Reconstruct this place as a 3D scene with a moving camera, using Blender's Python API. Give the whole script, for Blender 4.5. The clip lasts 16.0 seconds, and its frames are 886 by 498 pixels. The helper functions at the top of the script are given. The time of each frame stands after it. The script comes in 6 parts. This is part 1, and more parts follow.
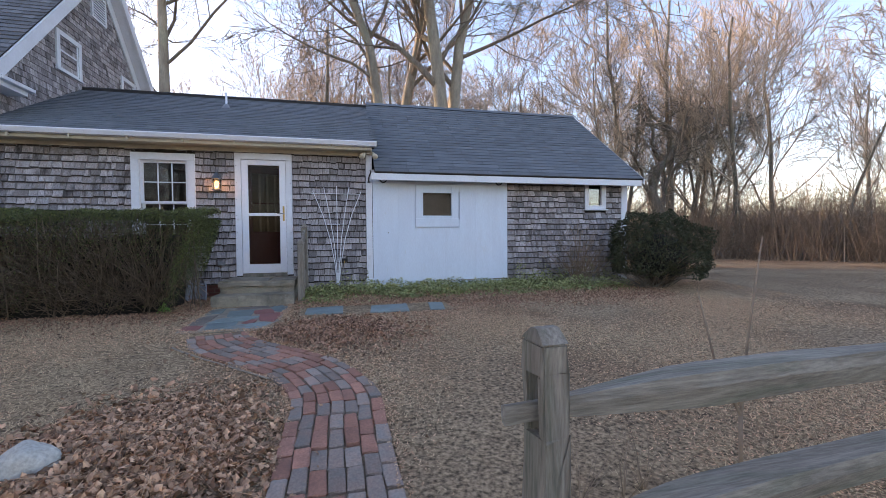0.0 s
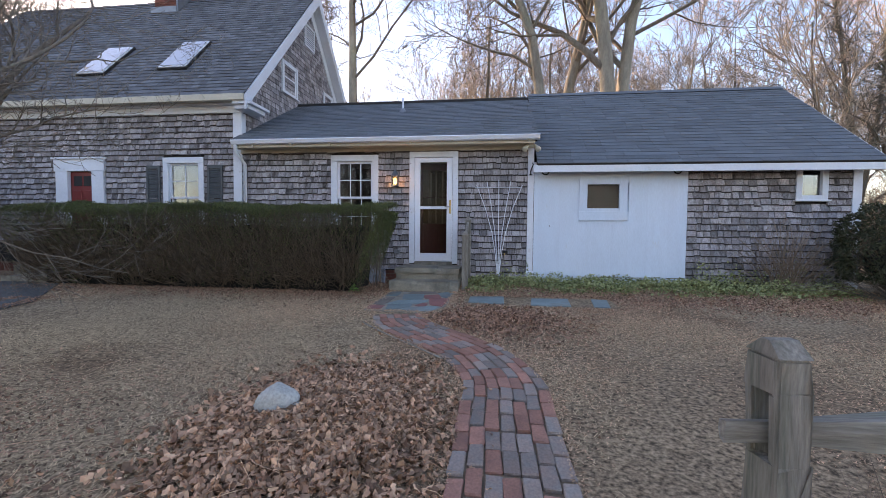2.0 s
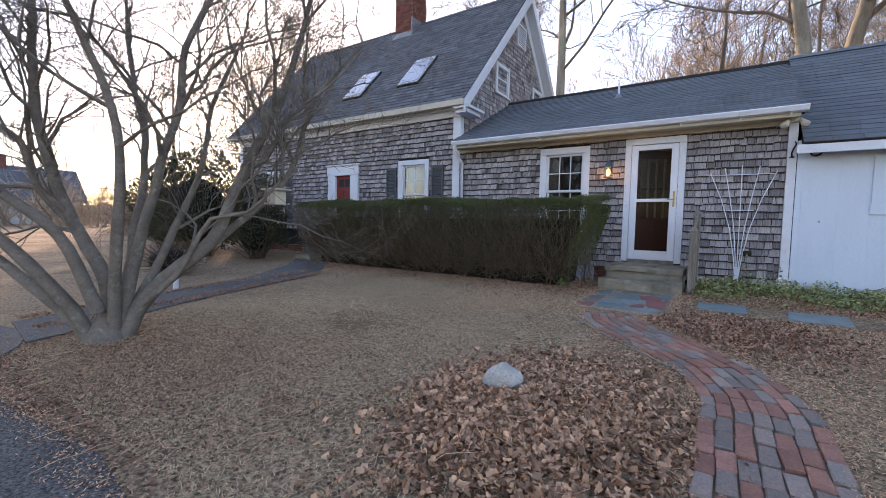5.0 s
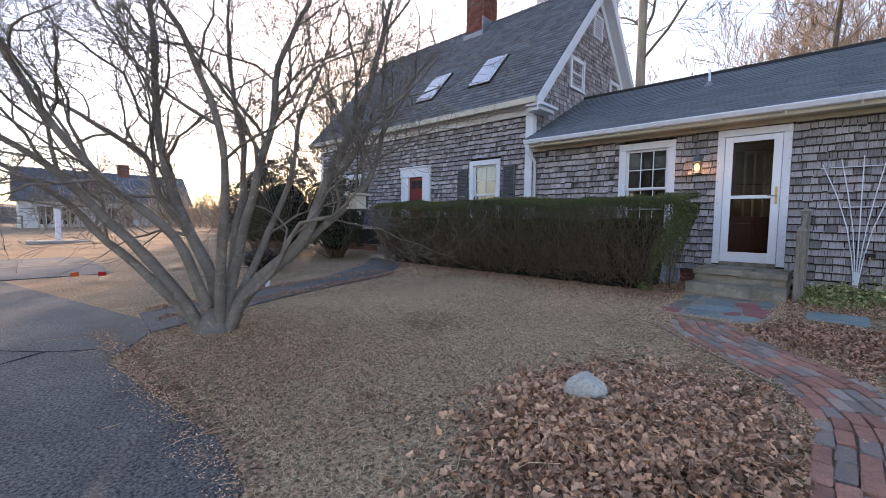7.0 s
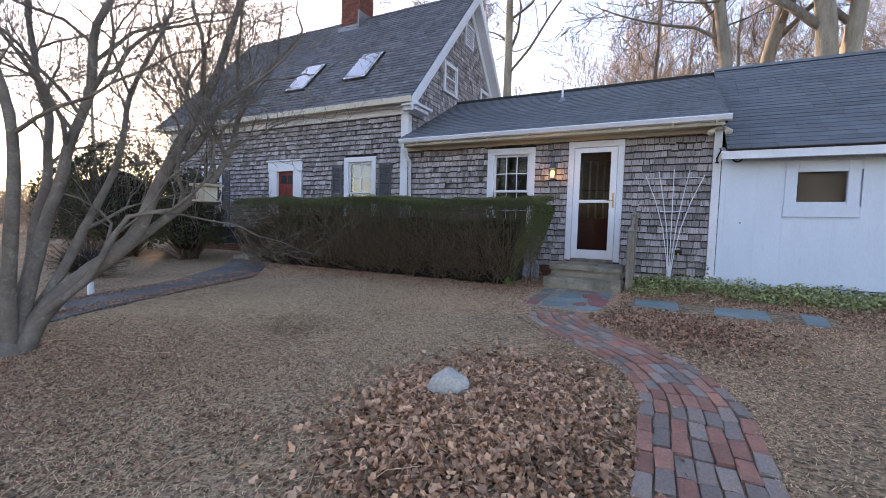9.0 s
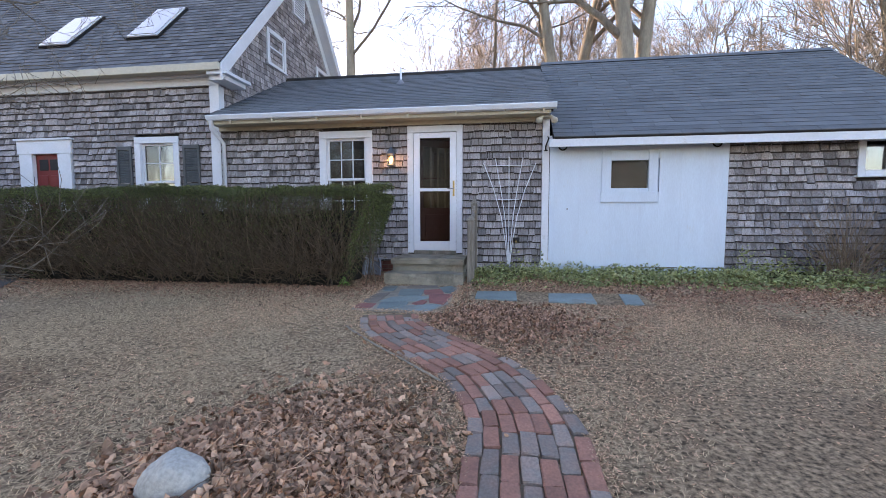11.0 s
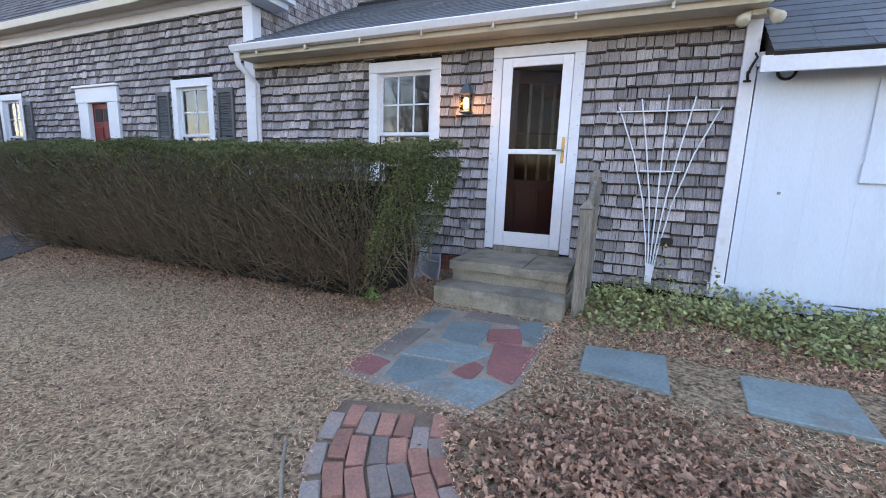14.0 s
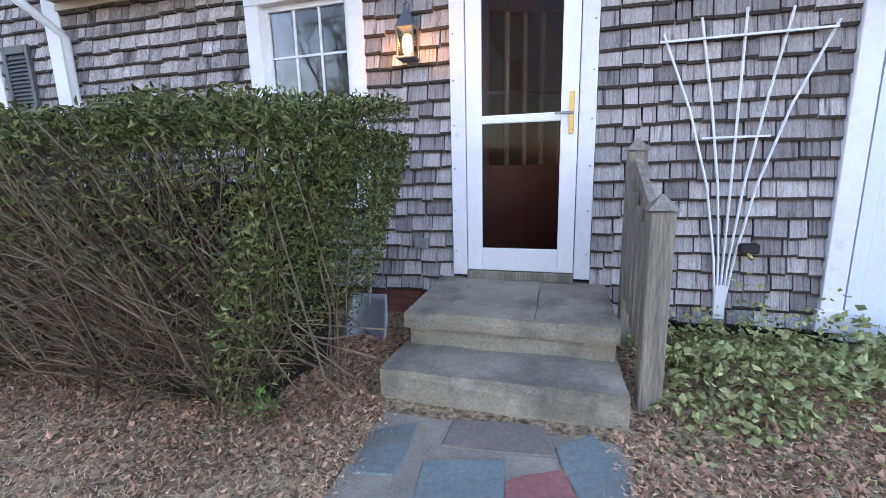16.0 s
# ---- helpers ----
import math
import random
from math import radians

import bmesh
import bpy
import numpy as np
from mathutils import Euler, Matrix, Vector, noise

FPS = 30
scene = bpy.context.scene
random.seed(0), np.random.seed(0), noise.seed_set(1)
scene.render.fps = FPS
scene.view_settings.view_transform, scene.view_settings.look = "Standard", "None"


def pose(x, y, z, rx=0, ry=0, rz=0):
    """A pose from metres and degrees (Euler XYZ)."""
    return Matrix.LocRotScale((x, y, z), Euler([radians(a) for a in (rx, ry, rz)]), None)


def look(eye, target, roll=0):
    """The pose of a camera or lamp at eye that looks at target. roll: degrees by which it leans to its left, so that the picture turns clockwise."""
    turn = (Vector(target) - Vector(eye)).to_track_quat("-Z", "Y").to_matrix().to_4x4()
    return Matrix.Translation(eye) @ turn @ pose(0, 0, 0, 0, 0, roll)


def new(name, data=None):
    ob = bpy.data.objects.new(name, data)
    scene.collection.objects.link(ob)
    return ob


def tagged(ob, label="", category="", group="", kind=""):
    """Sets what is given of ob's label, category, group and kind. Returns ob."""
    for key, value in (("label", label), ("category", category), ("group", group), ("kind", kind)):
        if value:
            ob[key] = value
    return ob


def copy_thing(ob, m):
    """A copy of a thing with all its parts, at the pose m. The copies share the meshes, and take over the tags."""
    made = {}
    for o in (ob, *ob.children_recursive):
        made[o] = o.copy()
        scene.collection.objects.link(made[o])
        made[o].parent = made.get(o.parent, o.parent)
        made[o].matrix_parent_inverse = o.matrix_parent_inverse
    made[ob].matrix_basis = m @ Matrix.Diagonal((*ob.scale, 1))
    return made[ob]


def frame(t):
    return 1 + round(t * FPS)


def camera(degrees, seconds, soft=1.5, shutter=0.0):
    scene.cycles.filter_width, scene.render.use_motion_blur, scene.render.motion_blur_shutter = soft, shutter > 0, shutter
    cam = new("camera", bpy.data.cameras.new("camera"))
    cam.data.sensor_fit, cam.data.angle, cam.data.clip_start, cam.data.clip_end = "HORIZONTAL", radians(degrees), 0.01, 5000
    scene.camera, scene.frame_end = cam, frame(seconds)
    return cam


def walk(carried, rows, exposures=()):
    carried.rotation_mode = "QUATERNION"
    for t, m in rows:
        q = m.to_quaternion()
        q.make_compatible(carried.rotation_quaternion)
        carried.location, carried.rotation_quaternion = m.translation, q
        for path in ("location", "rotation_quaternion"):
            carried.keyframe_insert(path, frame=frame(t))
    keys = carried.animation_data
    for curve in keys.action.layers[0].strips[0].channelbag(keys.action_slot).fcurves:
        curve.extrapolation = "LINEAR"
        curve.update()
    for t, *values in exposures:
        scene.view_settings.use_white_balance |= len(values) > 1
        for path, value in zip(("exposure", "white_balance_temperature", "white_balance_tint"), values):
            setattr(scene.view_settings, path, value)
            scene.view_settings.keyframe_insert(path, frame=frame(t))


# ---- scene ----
cam = camera(93.2, 16.0, soft=0.7)
PATH = [
    (0, (-0.024, -0.45, 1.261), (0.44, 1.494, 1.211), -0.5),
    (0.5, (-0.057, -0.473, 1.277), (0.206, 1.508, 1.217), -0.3),
    (1, (-0.074, -0.48, 1.278), (0.004, 1.517, 1.211), -0.2),
    (1.5, (-0.114, -0.472, 1.262), (-0.222, 1.524, 1.19), 0.1),
    (2, (-0.166, -0.492, 1.268), (-0.417, 1.49, 1.182), 0.5),
    (2.5, (-0.204, -0.484, 1.251), (-0.585, 1.477, 1.161), 0.8),
    (3, (-0.24, -0.489, 1.242), (-0.768, 1.438, 1.148), 1.0),
    (3.5, (-0.269, -0.505, 1.258), (-0.942, 1.375, 1.153), 1.3),
    (4, (-0.301, -0.532, 1.26), (-1.13, 1.284, 1.146), 1.4),
    (4.5, (-0.33, -0.56, 1.267), (-1.317, 1.175, 1.142), 1.3),
    (5, (-0.334, -0.565, 1.224), (-1.441, 1.096, 1.104), 1.3),
    (7.3, (-0.38, -0.625, 1.27), (-1.754, 0.823, 1.135), 0.8),
    (7.5, (-0.38, -0.624, 1.268), (-1.757, 0.82, 1.133), 0.8),
    (8, (-0.373, -0.599, 1.269), (-1.716, 0.877, 1.132), 1.0),
    (8.5, (-0.372, -0.539, 1.262), (-1.528, 1.088, 1.132), 1.4),
    (9, (-0.361, -0.452, 1.238), (-1.261, 1.33, 1.117), 1.6),
    (9.5, (-0.336, -0.387, 1.239), (-0.978, 1.503, 1.121), 1.3),
    (10, (-0.302, -0.228, 1.215), (-0.722, 1.723, 1.091), 0.4),
    (10.2, (-0.283, -0.124, 1.219), (-0.666, 1.834, 1.088), 0.2),
    (12.3, (-0.175, 1.551, 1.330), (-0.385, 3.524, 1.100), 0.0),
    (12.5, (-0.177, 1.704, 1.388), (-0.403, 3.674, 1.132), 0.0),
    (13, (-0.196, 2.162, 1.412), (-0.537, 4.113, 1.141), 0.6),
    (13.5, (-0.264, 2.620, 1.423), (-0.768, 4.532, 1.123), 1.6),
    (14, (-0.386, 3.049, 1.433), (-1.171, 4.856, 1.089), 2.0),
    (14.5, (-0.593, 3.458, 1.416), (-1.445, 5.227, 1.037), 2.0),
    (15, (-0.818, 3.882, 1.410), (-1.694, 5.635, 1.012), 1.5),
    (15.5, (-1.014, 4.336, 1.398), (-1.788, 6.137, 1.004), 0.5),
    (16, (-1.133, 4.757, 1.410), (-1.664, 6.640, 1.031), -1.4),
]
EXPOSURES = [(0, 1.83, 6720, 26), (5, 1.86, 6700, 26), (9, 1.97, 6720, 26), (12.5, 2.40, 6740, 25), (14.5, 2.66, 6740, 25), (16, 2.92, 6740, 27)]
walk(cam, [(t, look(eye, target, roll)) for t, eye, target, roll in PATH], EXPOSURES)

# ---- light ----
SUN_AZ, SUN_EL = math.radians(-55.5), math.radians(14.7)
sun_dir = Vector((math.sin(SUN_AZ) * math.cos(SUN_EL), math.cos(SUN_AZ) * math.cos(SUN_EL), math.sin(SUN_EL)))
world = bpy.data.worlds.new("sky")
scene.world = world
world.use_nodes = True
wn = world.node_tree.nodes
sky = wn.new("ShaderNodeTexSky")
sky.sky_type = 'NISHITA'
sky.sun_disc = False
sky.sun_elevation, sky.sun_rotation = SUN_EL, SUN_AZ
sky.air_density, sky.dust_density, sky.ozone_density = 1.0, 0.7, 1.0
wn["Background"].inputs["Strength"].default_value = 0.15
world.node_tree.links.new(sky.outputs["Color"], wn["Background"].inputs["Color"])
sun = new("sun", bpy.data.lights.new("sun", 'SUN'))
sun.data.energy, sun.data.angle, sun.data.color = 3.2, radians(0.6), (1.0, 0.74, 0.48)
sun.matrix_world = look((0, 0, 30), Vector((0, 0, 30)) - sun_dir)

# ---- materials ----


def material(name, c1, c2, rough=0.8, scale=6.0, fine=60.0, bump=0.15, dist=0.01, metal=0.0, vary="", amount=0.3,
             stretch=(1, 1, 1), c3=None, c3_scale=1.5, c3_cut=(0.5, 0.62), spec=0.3, grain=0.35, c3_loose=False):
    """Two-scale noise colour with bump; vary 'object' or 'island' shifts each piece; c3 is a stain."""
    m = bpy.data.materials.new(name)
    m.use_nodes = True
    n, l = m.node_tree.nodes, m.node_tree.links
    b = n["Principled BSDF"]
    b.inputs["Metallic"].default_value = metal
    b.inputs["Specular IOR Level"].default_value = spec
    tc, mp = n.new("ShaderNodeTexCoord"), n.new("ShaderNodeMapping")
    mp.inputs["Scale"].default_value = stretch
    l.new(tc.outputs["Object"], mp.inputs["Vector"])
    vec = mp.outputs["Vector"]
    rnd = None
    if vary == "object":
        rnd = n.new("ShaderNodeObjectInfo").outputs["Random"]
    elif vary == "island":
        rnd = n.new("ShaderNodeNewGeometry").outputs["Random Per Island"]
    if rnd:
        ad = n.new("ShaderNodeVectorMath")
        ad.operation = 'MULTIPLY_ADD'
        cb = n.new("ShaderNodeCombineXYZ")
        for i in range(3):
            l.new(rnd, cb.inputs[i])
        l.new(cb.outputs[0], ad.inputs[0])
        ad.inputs[1].default_value = (37, 53, 71)
        l.new(vec, ad.inputs[2])
        vec = ad.outputs[0]

    def tex(s, d=5.0, v=None):
        t = n.new("ShaderNodeTexNoise")
        t.inputs["Scale"].default_value, t.inputs["Detail"].default_value = s, d
        t.inputs["Roughness"].default_value = 0.6
        l.new(v or vec, t.inputs["Vector"])
        return t.outputs["Fac"]

    def mix(a, bb, f, kind='MIX'):
        x = n.new("ShaderNodeMix")
        x.data_type, x.blend_type = 'RGBA', kind
        for s, i in ((a, 6), (bb, 7)):
            if isinstance(s, tuple):
                x.inputs[i].default_value = (*s, 1)
            else:
                l.new(s, x.inputs[i])
        if isinstance(f, float):
            x.inputs[0].default_value = f
        else:
            l.new(f, x.inputs[0])
        return x.outputs[2]

    def ramp(f, a, bb, lo=0.0, hi=1.0):
        r = n.new("ShaderNodeMapRange")
        l.new(f, r.inputs[0])
        r.inputs[1].default_value, r.inputs[2].default_value = a, bb
        r.inputs[3].default_value, r.inputs[4].default_value = lo, hi
        return r.outputs[0]
    big, small = tex(scale), tex(fine, 6.0)
    col = mix(c1, c2, ramp(big, 0.35, 0.65))
    if c3:
        col = mix(col, c3, ramp(tex(c3_scale, 6.0, None if c3_loose else mp.outputs["Vector"]), *c3_cut))
    col = mix(col, (0.0, 0.0, 0.0), ramp(small, 0.35, 0.75, grain, 0.0))
    if rnd:
        hs = n.new("ShaderNodeHueSaturation")
        l.new(ramp(rnd, 0, 1, 1 - amount, 1 + amount), hs.inputs["Value"])
        l.new(col, hs.inputs["Color"])
        col = hs.outputs["Color"]
    l.new(col, b.inputs["Base Color"])
    l.new(ramp(small, 0.3, 0.7, max(rough - 0.12, 0.02), min(rough + 0.1, 1.0)), b.inputs["Roughness"])
    if bump:
        bp = n.new("ShaderNodeBump")
        bp.inputs["Strength"].default_value, bp.inputs["Distance"].default_value = bump, dist
        l.new(small, bp.inputs["Height"])
        l.new(bp.outputs[0], b.inputs["Normal"])
    return m


def glass_material(name, tint, gloss, ior=1.5):
    m = bpy.data.materials.new(name)
    m.use_nodes = True
    n, l = m.node_tree.nodes, m.node_tree.links
    tr, gl, mx = n.new("ShaderNodeBsdfTransparent"), n.new("ShaderNodeBsdfGlossy"), n.new("ShaderNodeMixShader")
    fr, ad = n.new("ShaderNodeFresnel"), n.new("ShaderNodeMath")
    fr.inputs["IOR"].default_value = ior
    ad.operation, ad.use_clamp = 'ADD', True
    ad.inputs[1].default_value = gloss
    l.new(fr.outputs[0], ad.inputs[0])
    tr.inputs["Color"].default_value = (*tint, 1)
    gl.inputs["Roughness"].default_value = 0.01
    no, bp = n.new("ShaderNodeTexNoise"), n.new("ShaderNodeBump")
    no.inputs["Scale"].default_value = 3.0
    bp.inputs["Strength"].default_value, bp.inputs["Distance"].default_value = 0.05, 0.02
    l.new(no.outputs["Fac"], bp.inputs["Height"])
    l.new(bp.outputs[0], gl.inputs["Normal"])
    l.new(ad.outputs[0], mx.inputs[0])
    l.new(tr.outputs[0], mx.inputs[1])
    l.new(gl.outputs[0], mx.inputs[2])
    l.new(mx.outputs[0], n["Material Output"].inputs["Surface"])
    return m


def glow_material(name, colour, strength):
    m = bpy.data.materials.new(name)
    m.use_nodes = True
    b = m.node_tree.nodes["Principled BSDF"]
    b.inputs["Emission Color"].default_value, b.inputs["Emission Strength"].default_value = (*colour, 1), strength
    b.inputs["Base Color"].default_value = (*colour, 1)
    return m


SHINGLE = dict(rough=0.9, scale=3.0, fine=30, bump=0.5, dist=0.006, amount=0.42, stretch=(4, 4, 0.7),
               c3=(0.045, 0.036, 0.034), c3_scale=1.7, c3_cut=(0.54, 0.72), grain=0.7, c3_loose=True)
M_shingle = material("weathered cedar", (0.62, 0.595, 0.62), (0.43, 0.385, 0.375), vary="object", **SHINGLE)
M_shingle_far = material("weathered cedar rows", (0.62, 0.595, 0.62), (0.43, 0.385, 0.375), vary="island", **SHINGLE)
# end grain, painted darker to draw the shadow line under each course
M_butt = material("end grain with shadow line", (0.075, 0.06, 0.052), (0.05, 0.042, 0.038), rough=0.95, scale=8, fine=40)
M_sheath = material("tar paper", (0.03, 0.028, 0.026), (0.05, 0.045, 0.04))
M_white = material("white paint", (0.74, 0.775, 0.83), (0.69, 0.72, 0.765), rough=0.5, scale=2, fine=25, bump=0.12, dist=0.003, grain=0.10,
                   c3=(0.5, 0.48, 0.45), c3_scale=5, c3_cut=(0.66, 0.8))
M_barn = material("cool white barn boards", (0.655, 0.745, 0.85), (0.62, 0.70, 0.80), rough=0.55, scale=2, fine=30, bump=0.2, dist=0.004, grain=0.10,
                  vary="object", amount=0.02, stretch=(3, 3, 0.6), c3=(0.58, 0.56, 0.52), c3_scale=4, c3_cut=(0.66, 0.85))
M_cream = material("cream paint", (0.62, 0.58, 0.47), (0.55, 0.50, 0.40), rough=0.6, scale=2, fine=25, grain=0.15)
M_alu = material("white enamel", (0.76, 0.79, 0.85), (0.73, 0.76, 0.81), rough=0.35, scale=1, fine=20, bump=0.02, grain=0.04, spec=0.5)
ROOF = dict(rough=0.92, scale=1.3, fine=90, bump=0.5, dist=0.004, grain=0.4, vary="island", amount=0.24, spec=0.2)
M_roof = material("charcoal asphalt shingle", (0.20, 0.225, 0.25), (0.155, 0.172, 0.19), **dict(ROOF, amount=0.09))
M_roof_tab = material("charcoal asphalt tabs", (0.20, 0.225, 0.25), (0.155, 0.172, 0.19), **dict(ROOF, amount=0.08, vary="object"))
M_roof_old = material("black weathered shingle", (0.20, 0.21, 0.228), (0.15, 0.157, 0.17), **ROOF)
M_ground = material("lawn and mulch", (0.53, 0.375, 0.24), (0.74, 0.55, 0.35), rough=0.95, scale=0.55, fine=34, bump=1.0, dist=0.03,
                    c3=(0.36, 0.23, 0.14), c3_scale=0.6, c3_cut=(0.56, 0.72), grain=0.86, spec=0.1)
M_leaf = material("dry oak leaf", (0.72, 0.46, 0.285), (0.38, 0.205, 0.125), rough=0.75, scale=2, fine=40, vary="island", amount=0.65, bump=0.1)
M_chip = material("bark chips", (0.80, 0.55, 0.355), (0.48, 0.285, 0.175), rough=0.9, scale=2, fine=40, vary="island", amount=0.6, bump=0.1)
M_mulch = material("red-brown leaf mulch", (0.54, 0.325, 0.21), (0.29, 0.16, 0.105), rough=0.9, scale=2, fine=40, vary="island", amount=0.65, bump=0.1)
M_grass = material("dormant grass", (0.93, 0.725, 0.45), (0.74, 0.555, 0.335), rough=0.9, scale=1, fine=20, vary="island", amount=0.35, bump=0)
M_brick = material("path brick", (0.49, 0.245, 0.175), (0.37, 0.195, 0.145), rough=0.85, scale=9, fine=70, bump=0.4, dist=0.004, vary="object",
                   amount=0.25, c3=(0.27, 0.22, 0.19), c3_scale=3, c3_cut=(0.52, 0.7))
M_brick_grey = material("mossy grey brick", (0.29, 0.265, 0.235), (0.37, 0.275, 0.225), rough=0.85, scale=9, fine=70, bump=0.4, dist=0.004,
                        vary="object", amount=0.25)
M_sand = material("sandy joint", (0.20, 0.15, 0.105), (0.29, 0.22, 0.15), rough=0.95, scale=6, fine=90, bump=0.6)
M_blue = material("bluestone", (0.255, 0.325, 0.32), (0.20, 0.25, 0.25), rough=0.7, scale=3, fine=45, bump=0.25, dist=0.006, vary="object", amount=0.2,
                  c3=(0.23, 0.21, 0.18), c3_scale=2.5, c3_cut=(0.56, 0.75))
M_redstone = material("red slate", (0.37, 0.155, 0.135), (0.29, 0.13, 0.12), rough=0.75, scale=3, fine=45, bump=0.25, vary="object", amount=0.15)
M_brownstone = material("brown slate", (0.26, 0.22, 0.185), (0.20, 0.17, 0.145), rough=0.8, scale=3, fine=45, bump=0.3, vary="object", amount=0.15)
M_mortar = material("grey mortar", (0.42, 0.37, 0.30), (0.30, 0.26, 0.21), rough=0.95, scale=5, fine=80, bump=0.6)
M_concrete = material("mossy concrete", (0.44, 0.395, 0.31), (0.30, 0.27, 0.21), rough=0.9, scale=3, fine=70, bump=0.5, dist=0.008,
                      c3=(0.15, 0.14, 0.115), c3_scale=2.2, c3_cut=(0.5, 0.7))
M_asphalt = material("worn asphalt", (0.31, 0.31, 0.295), (0.20, 0.20, 0.195), rough=0.85, scale=1.2, fine=55, bump=1.0, dist=0.015, grain=0.92)
M_grey_wood = material("grey weathered wood", (0.38, 0.34, 0.28), (0.25, 0.22, 0.18), rough=0.9, scale=5, fine=26, bump=0.6, dist=0.006,
                       stretch=(4, 4, 0.35), c3=(0.17, 0.18, 0.13), c3_scale=3, c3_cut=(0.55, 0.75), grain=0.5)
M_rail_wood = material("grey split rail", (0.40, 0.37, 0.31), (0.28, 0.25, 0.205), rough=0.9, scale=5, fine=26, bump=0.6, dist=0.006,
                       stretch=(0.35, 4, 4), c3=(0.20, 0.22, 0.16), c3_scale=3, c3_cut=(0.5, 0.75), grain=0.5)
M_bark = material("grey bark", (0.34, 0.295, 0.24), (0.22, 0.185, 0.15), rough=0.95, scale=2.5, fine=22, bump=0.9, dist=0.03, stretch=(3, 3, 0.8),
                  c3=(0.24, 0.25, 0.17), c3_scale=1.2, c3_cut=(0.52, 0.7), grain=0.5)
M_bark_smooth = material("lichened smooth bark", (0.31, 0.27, 0.225), (0.19, 0.165, 0.135), rough=0.9, scale=5, fine=40, bump=0.5, dist=0.01,
                         c3=(0.36, 0.35, 0.28), c3_scale=7, c3_cut=(0.58, 0.68), grain=0.4)
M_bark_pale = material("pale sunlit bark", (0.42, 0.38, 0.30), (0.27, 0.24, 0.19), rough=0.95, scale=1.5, fine=12, bump=0.5, dist=0.03, stretch=(3, 3, 0.8),
                       c3=(0.36, 0.36, 0.27), c3_scale=0.8, c3_cut=(0.52, 0.7), vary="object", amount=0.25, grain=0.35)
M_twig_pale = material("pale winter twigs", (0.52, 0.43, 0.32), (0.38, 0.305, 0.23), rough=0.95, scale=0.5, fine=8, vary="island", amount=0.3, bump=0, grain=0.2)
M_twig = material("brown twigs", (0.36, 0.27, 0.19), (0.27, 0.195, 0.14), rough=0.9, scale=3, fine=20, vary="island", amount=0.35, bump=0)
M_hedge_twig = material("hedge twigs", (0.25, 0.185, 0.125), (0.10, 0.075, 0.055), rough=0.9, scale=3, fine=20, vary="island", amount=0.4, bump=0)
M_hedge_leaf = material("yew green", (0.055, 0.085, 0.025), (0.17, 0.18, 0.06), rough=0.5, scale=1.2, fine=15, vary="island", amount=0.8, bump=0)
# near-black colour that paints the shade deep inside hedge and bushes
M_hedge_core = material("shaded inner core", (0.022, 0.017, 0.013), (0.013, 0.010, 0.008))
M_dark_leaf = material("dark evergreen", (0.045, 0.06, 0.028), (0.085, 0.08, 0.038), rough=0.6, scale=1.2, fine=15, vary="island", amount=0.45, bump=0)
M_ivy = material("ivy", (0.25, 0.31, 0.11), (0.44, 0.43, 0.20), rough=0.55, scale=1.5, fine=15, vary="island", amount=0.45, bump=0)
M_sprig = material("fresh green", (0.16, 0.36, 0.07), (0.22, 0.42, 0.10), rough=0.6, vary="island", amount=0.3, bump=0)
M_stone = material("fieldstone", (0.44, 0.425, 0.385), (0.29, 0.28, 0.255), rough=0.9, scale=4, fine=40, bump=0.6, dist=0.02, vary="object", amount=0.25)
M_rock = material("pale speckled rock", (0.66, 0.655, 0.60), (0.47, 0.465, 0.42), rough=0.9, scale=6, fine=60, bump=0.5, dist=0.01)
M_red_door = material("oxblood paint", (0.24, 0.04, 0.035), (0.19, 0.03, 0.028), rough=0.4, scale=1, fine=20, bump=0.03, grain=0.1)
M_inner = material("dark maroon paint", (0.07, 0.014, 0.016), (0.055, 0.012, 0.013), rough=0.4, grain=0.1)
M_shutter = material("slate grey paint", (0.10, 0.11, 0.115), (0.08, 0.087, 0.09), rough=0.6, grain=0.15)
M_iron = material("black iron", (0.02, 0.02, 0.022), (0.03, 0.028, 0.026), rough=0.6)
M_brass = material("brass", (0.55, 0.40, 0.16), (0.45, 0.32, 0.12), rough=0.35, metal=1.0, grain=0.1)
M_copper = material("blue-grey tinned metal", (0.16, 0.19, 0.23), (0.11, 0.13, 0.15), rough=0.5, metal=0.6, grain=0.2)
M_metal = material("galvanised steel", (0.33, 0.35, 0.38), (0.26, 0.27, 0.29), rough=0.45, metal=0.6, grain=0.25)
# plaster colour set dark, so the dimness of the rooms is painted in
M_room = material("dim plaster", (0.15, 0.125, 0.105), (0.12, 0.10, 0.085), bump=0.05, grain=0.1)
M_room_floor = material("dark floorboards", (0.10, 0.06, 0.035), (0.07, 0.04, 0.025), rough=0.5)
# ivory panels; behind window panes their paleness imitates reflected sky
M_ivory = material("ivory sheet", (0.62, 0.60, 0.50), (0.55, 0.53, 0.44), rough=0.8, bump=0.05, grain=0.1)
M_siding = material("pale clapboard", (0.66, 0.66, 0.63), (0.60, 0.60, 0.57), rough=0.6, grain=0.1)
M_blue_roof = material("blue-grey far roof", (0.13, 0.16, 0.19), (0.10, 0.12, 0.15), rough=0.9)
M_house_brick = material("foundation brick", (0.24, 0.10, 0.075), (0.17, 0.08, 0.06), rough=0.9, scale=5, fine=40, vary="object", amount=0.25)
M_flue = material("red chimney brick", (0.27, 0.10, 0.07), (0.19, 0.08, 0.06), rough=0.9, scale=6, fine=40, vary="island", amount=0.25)
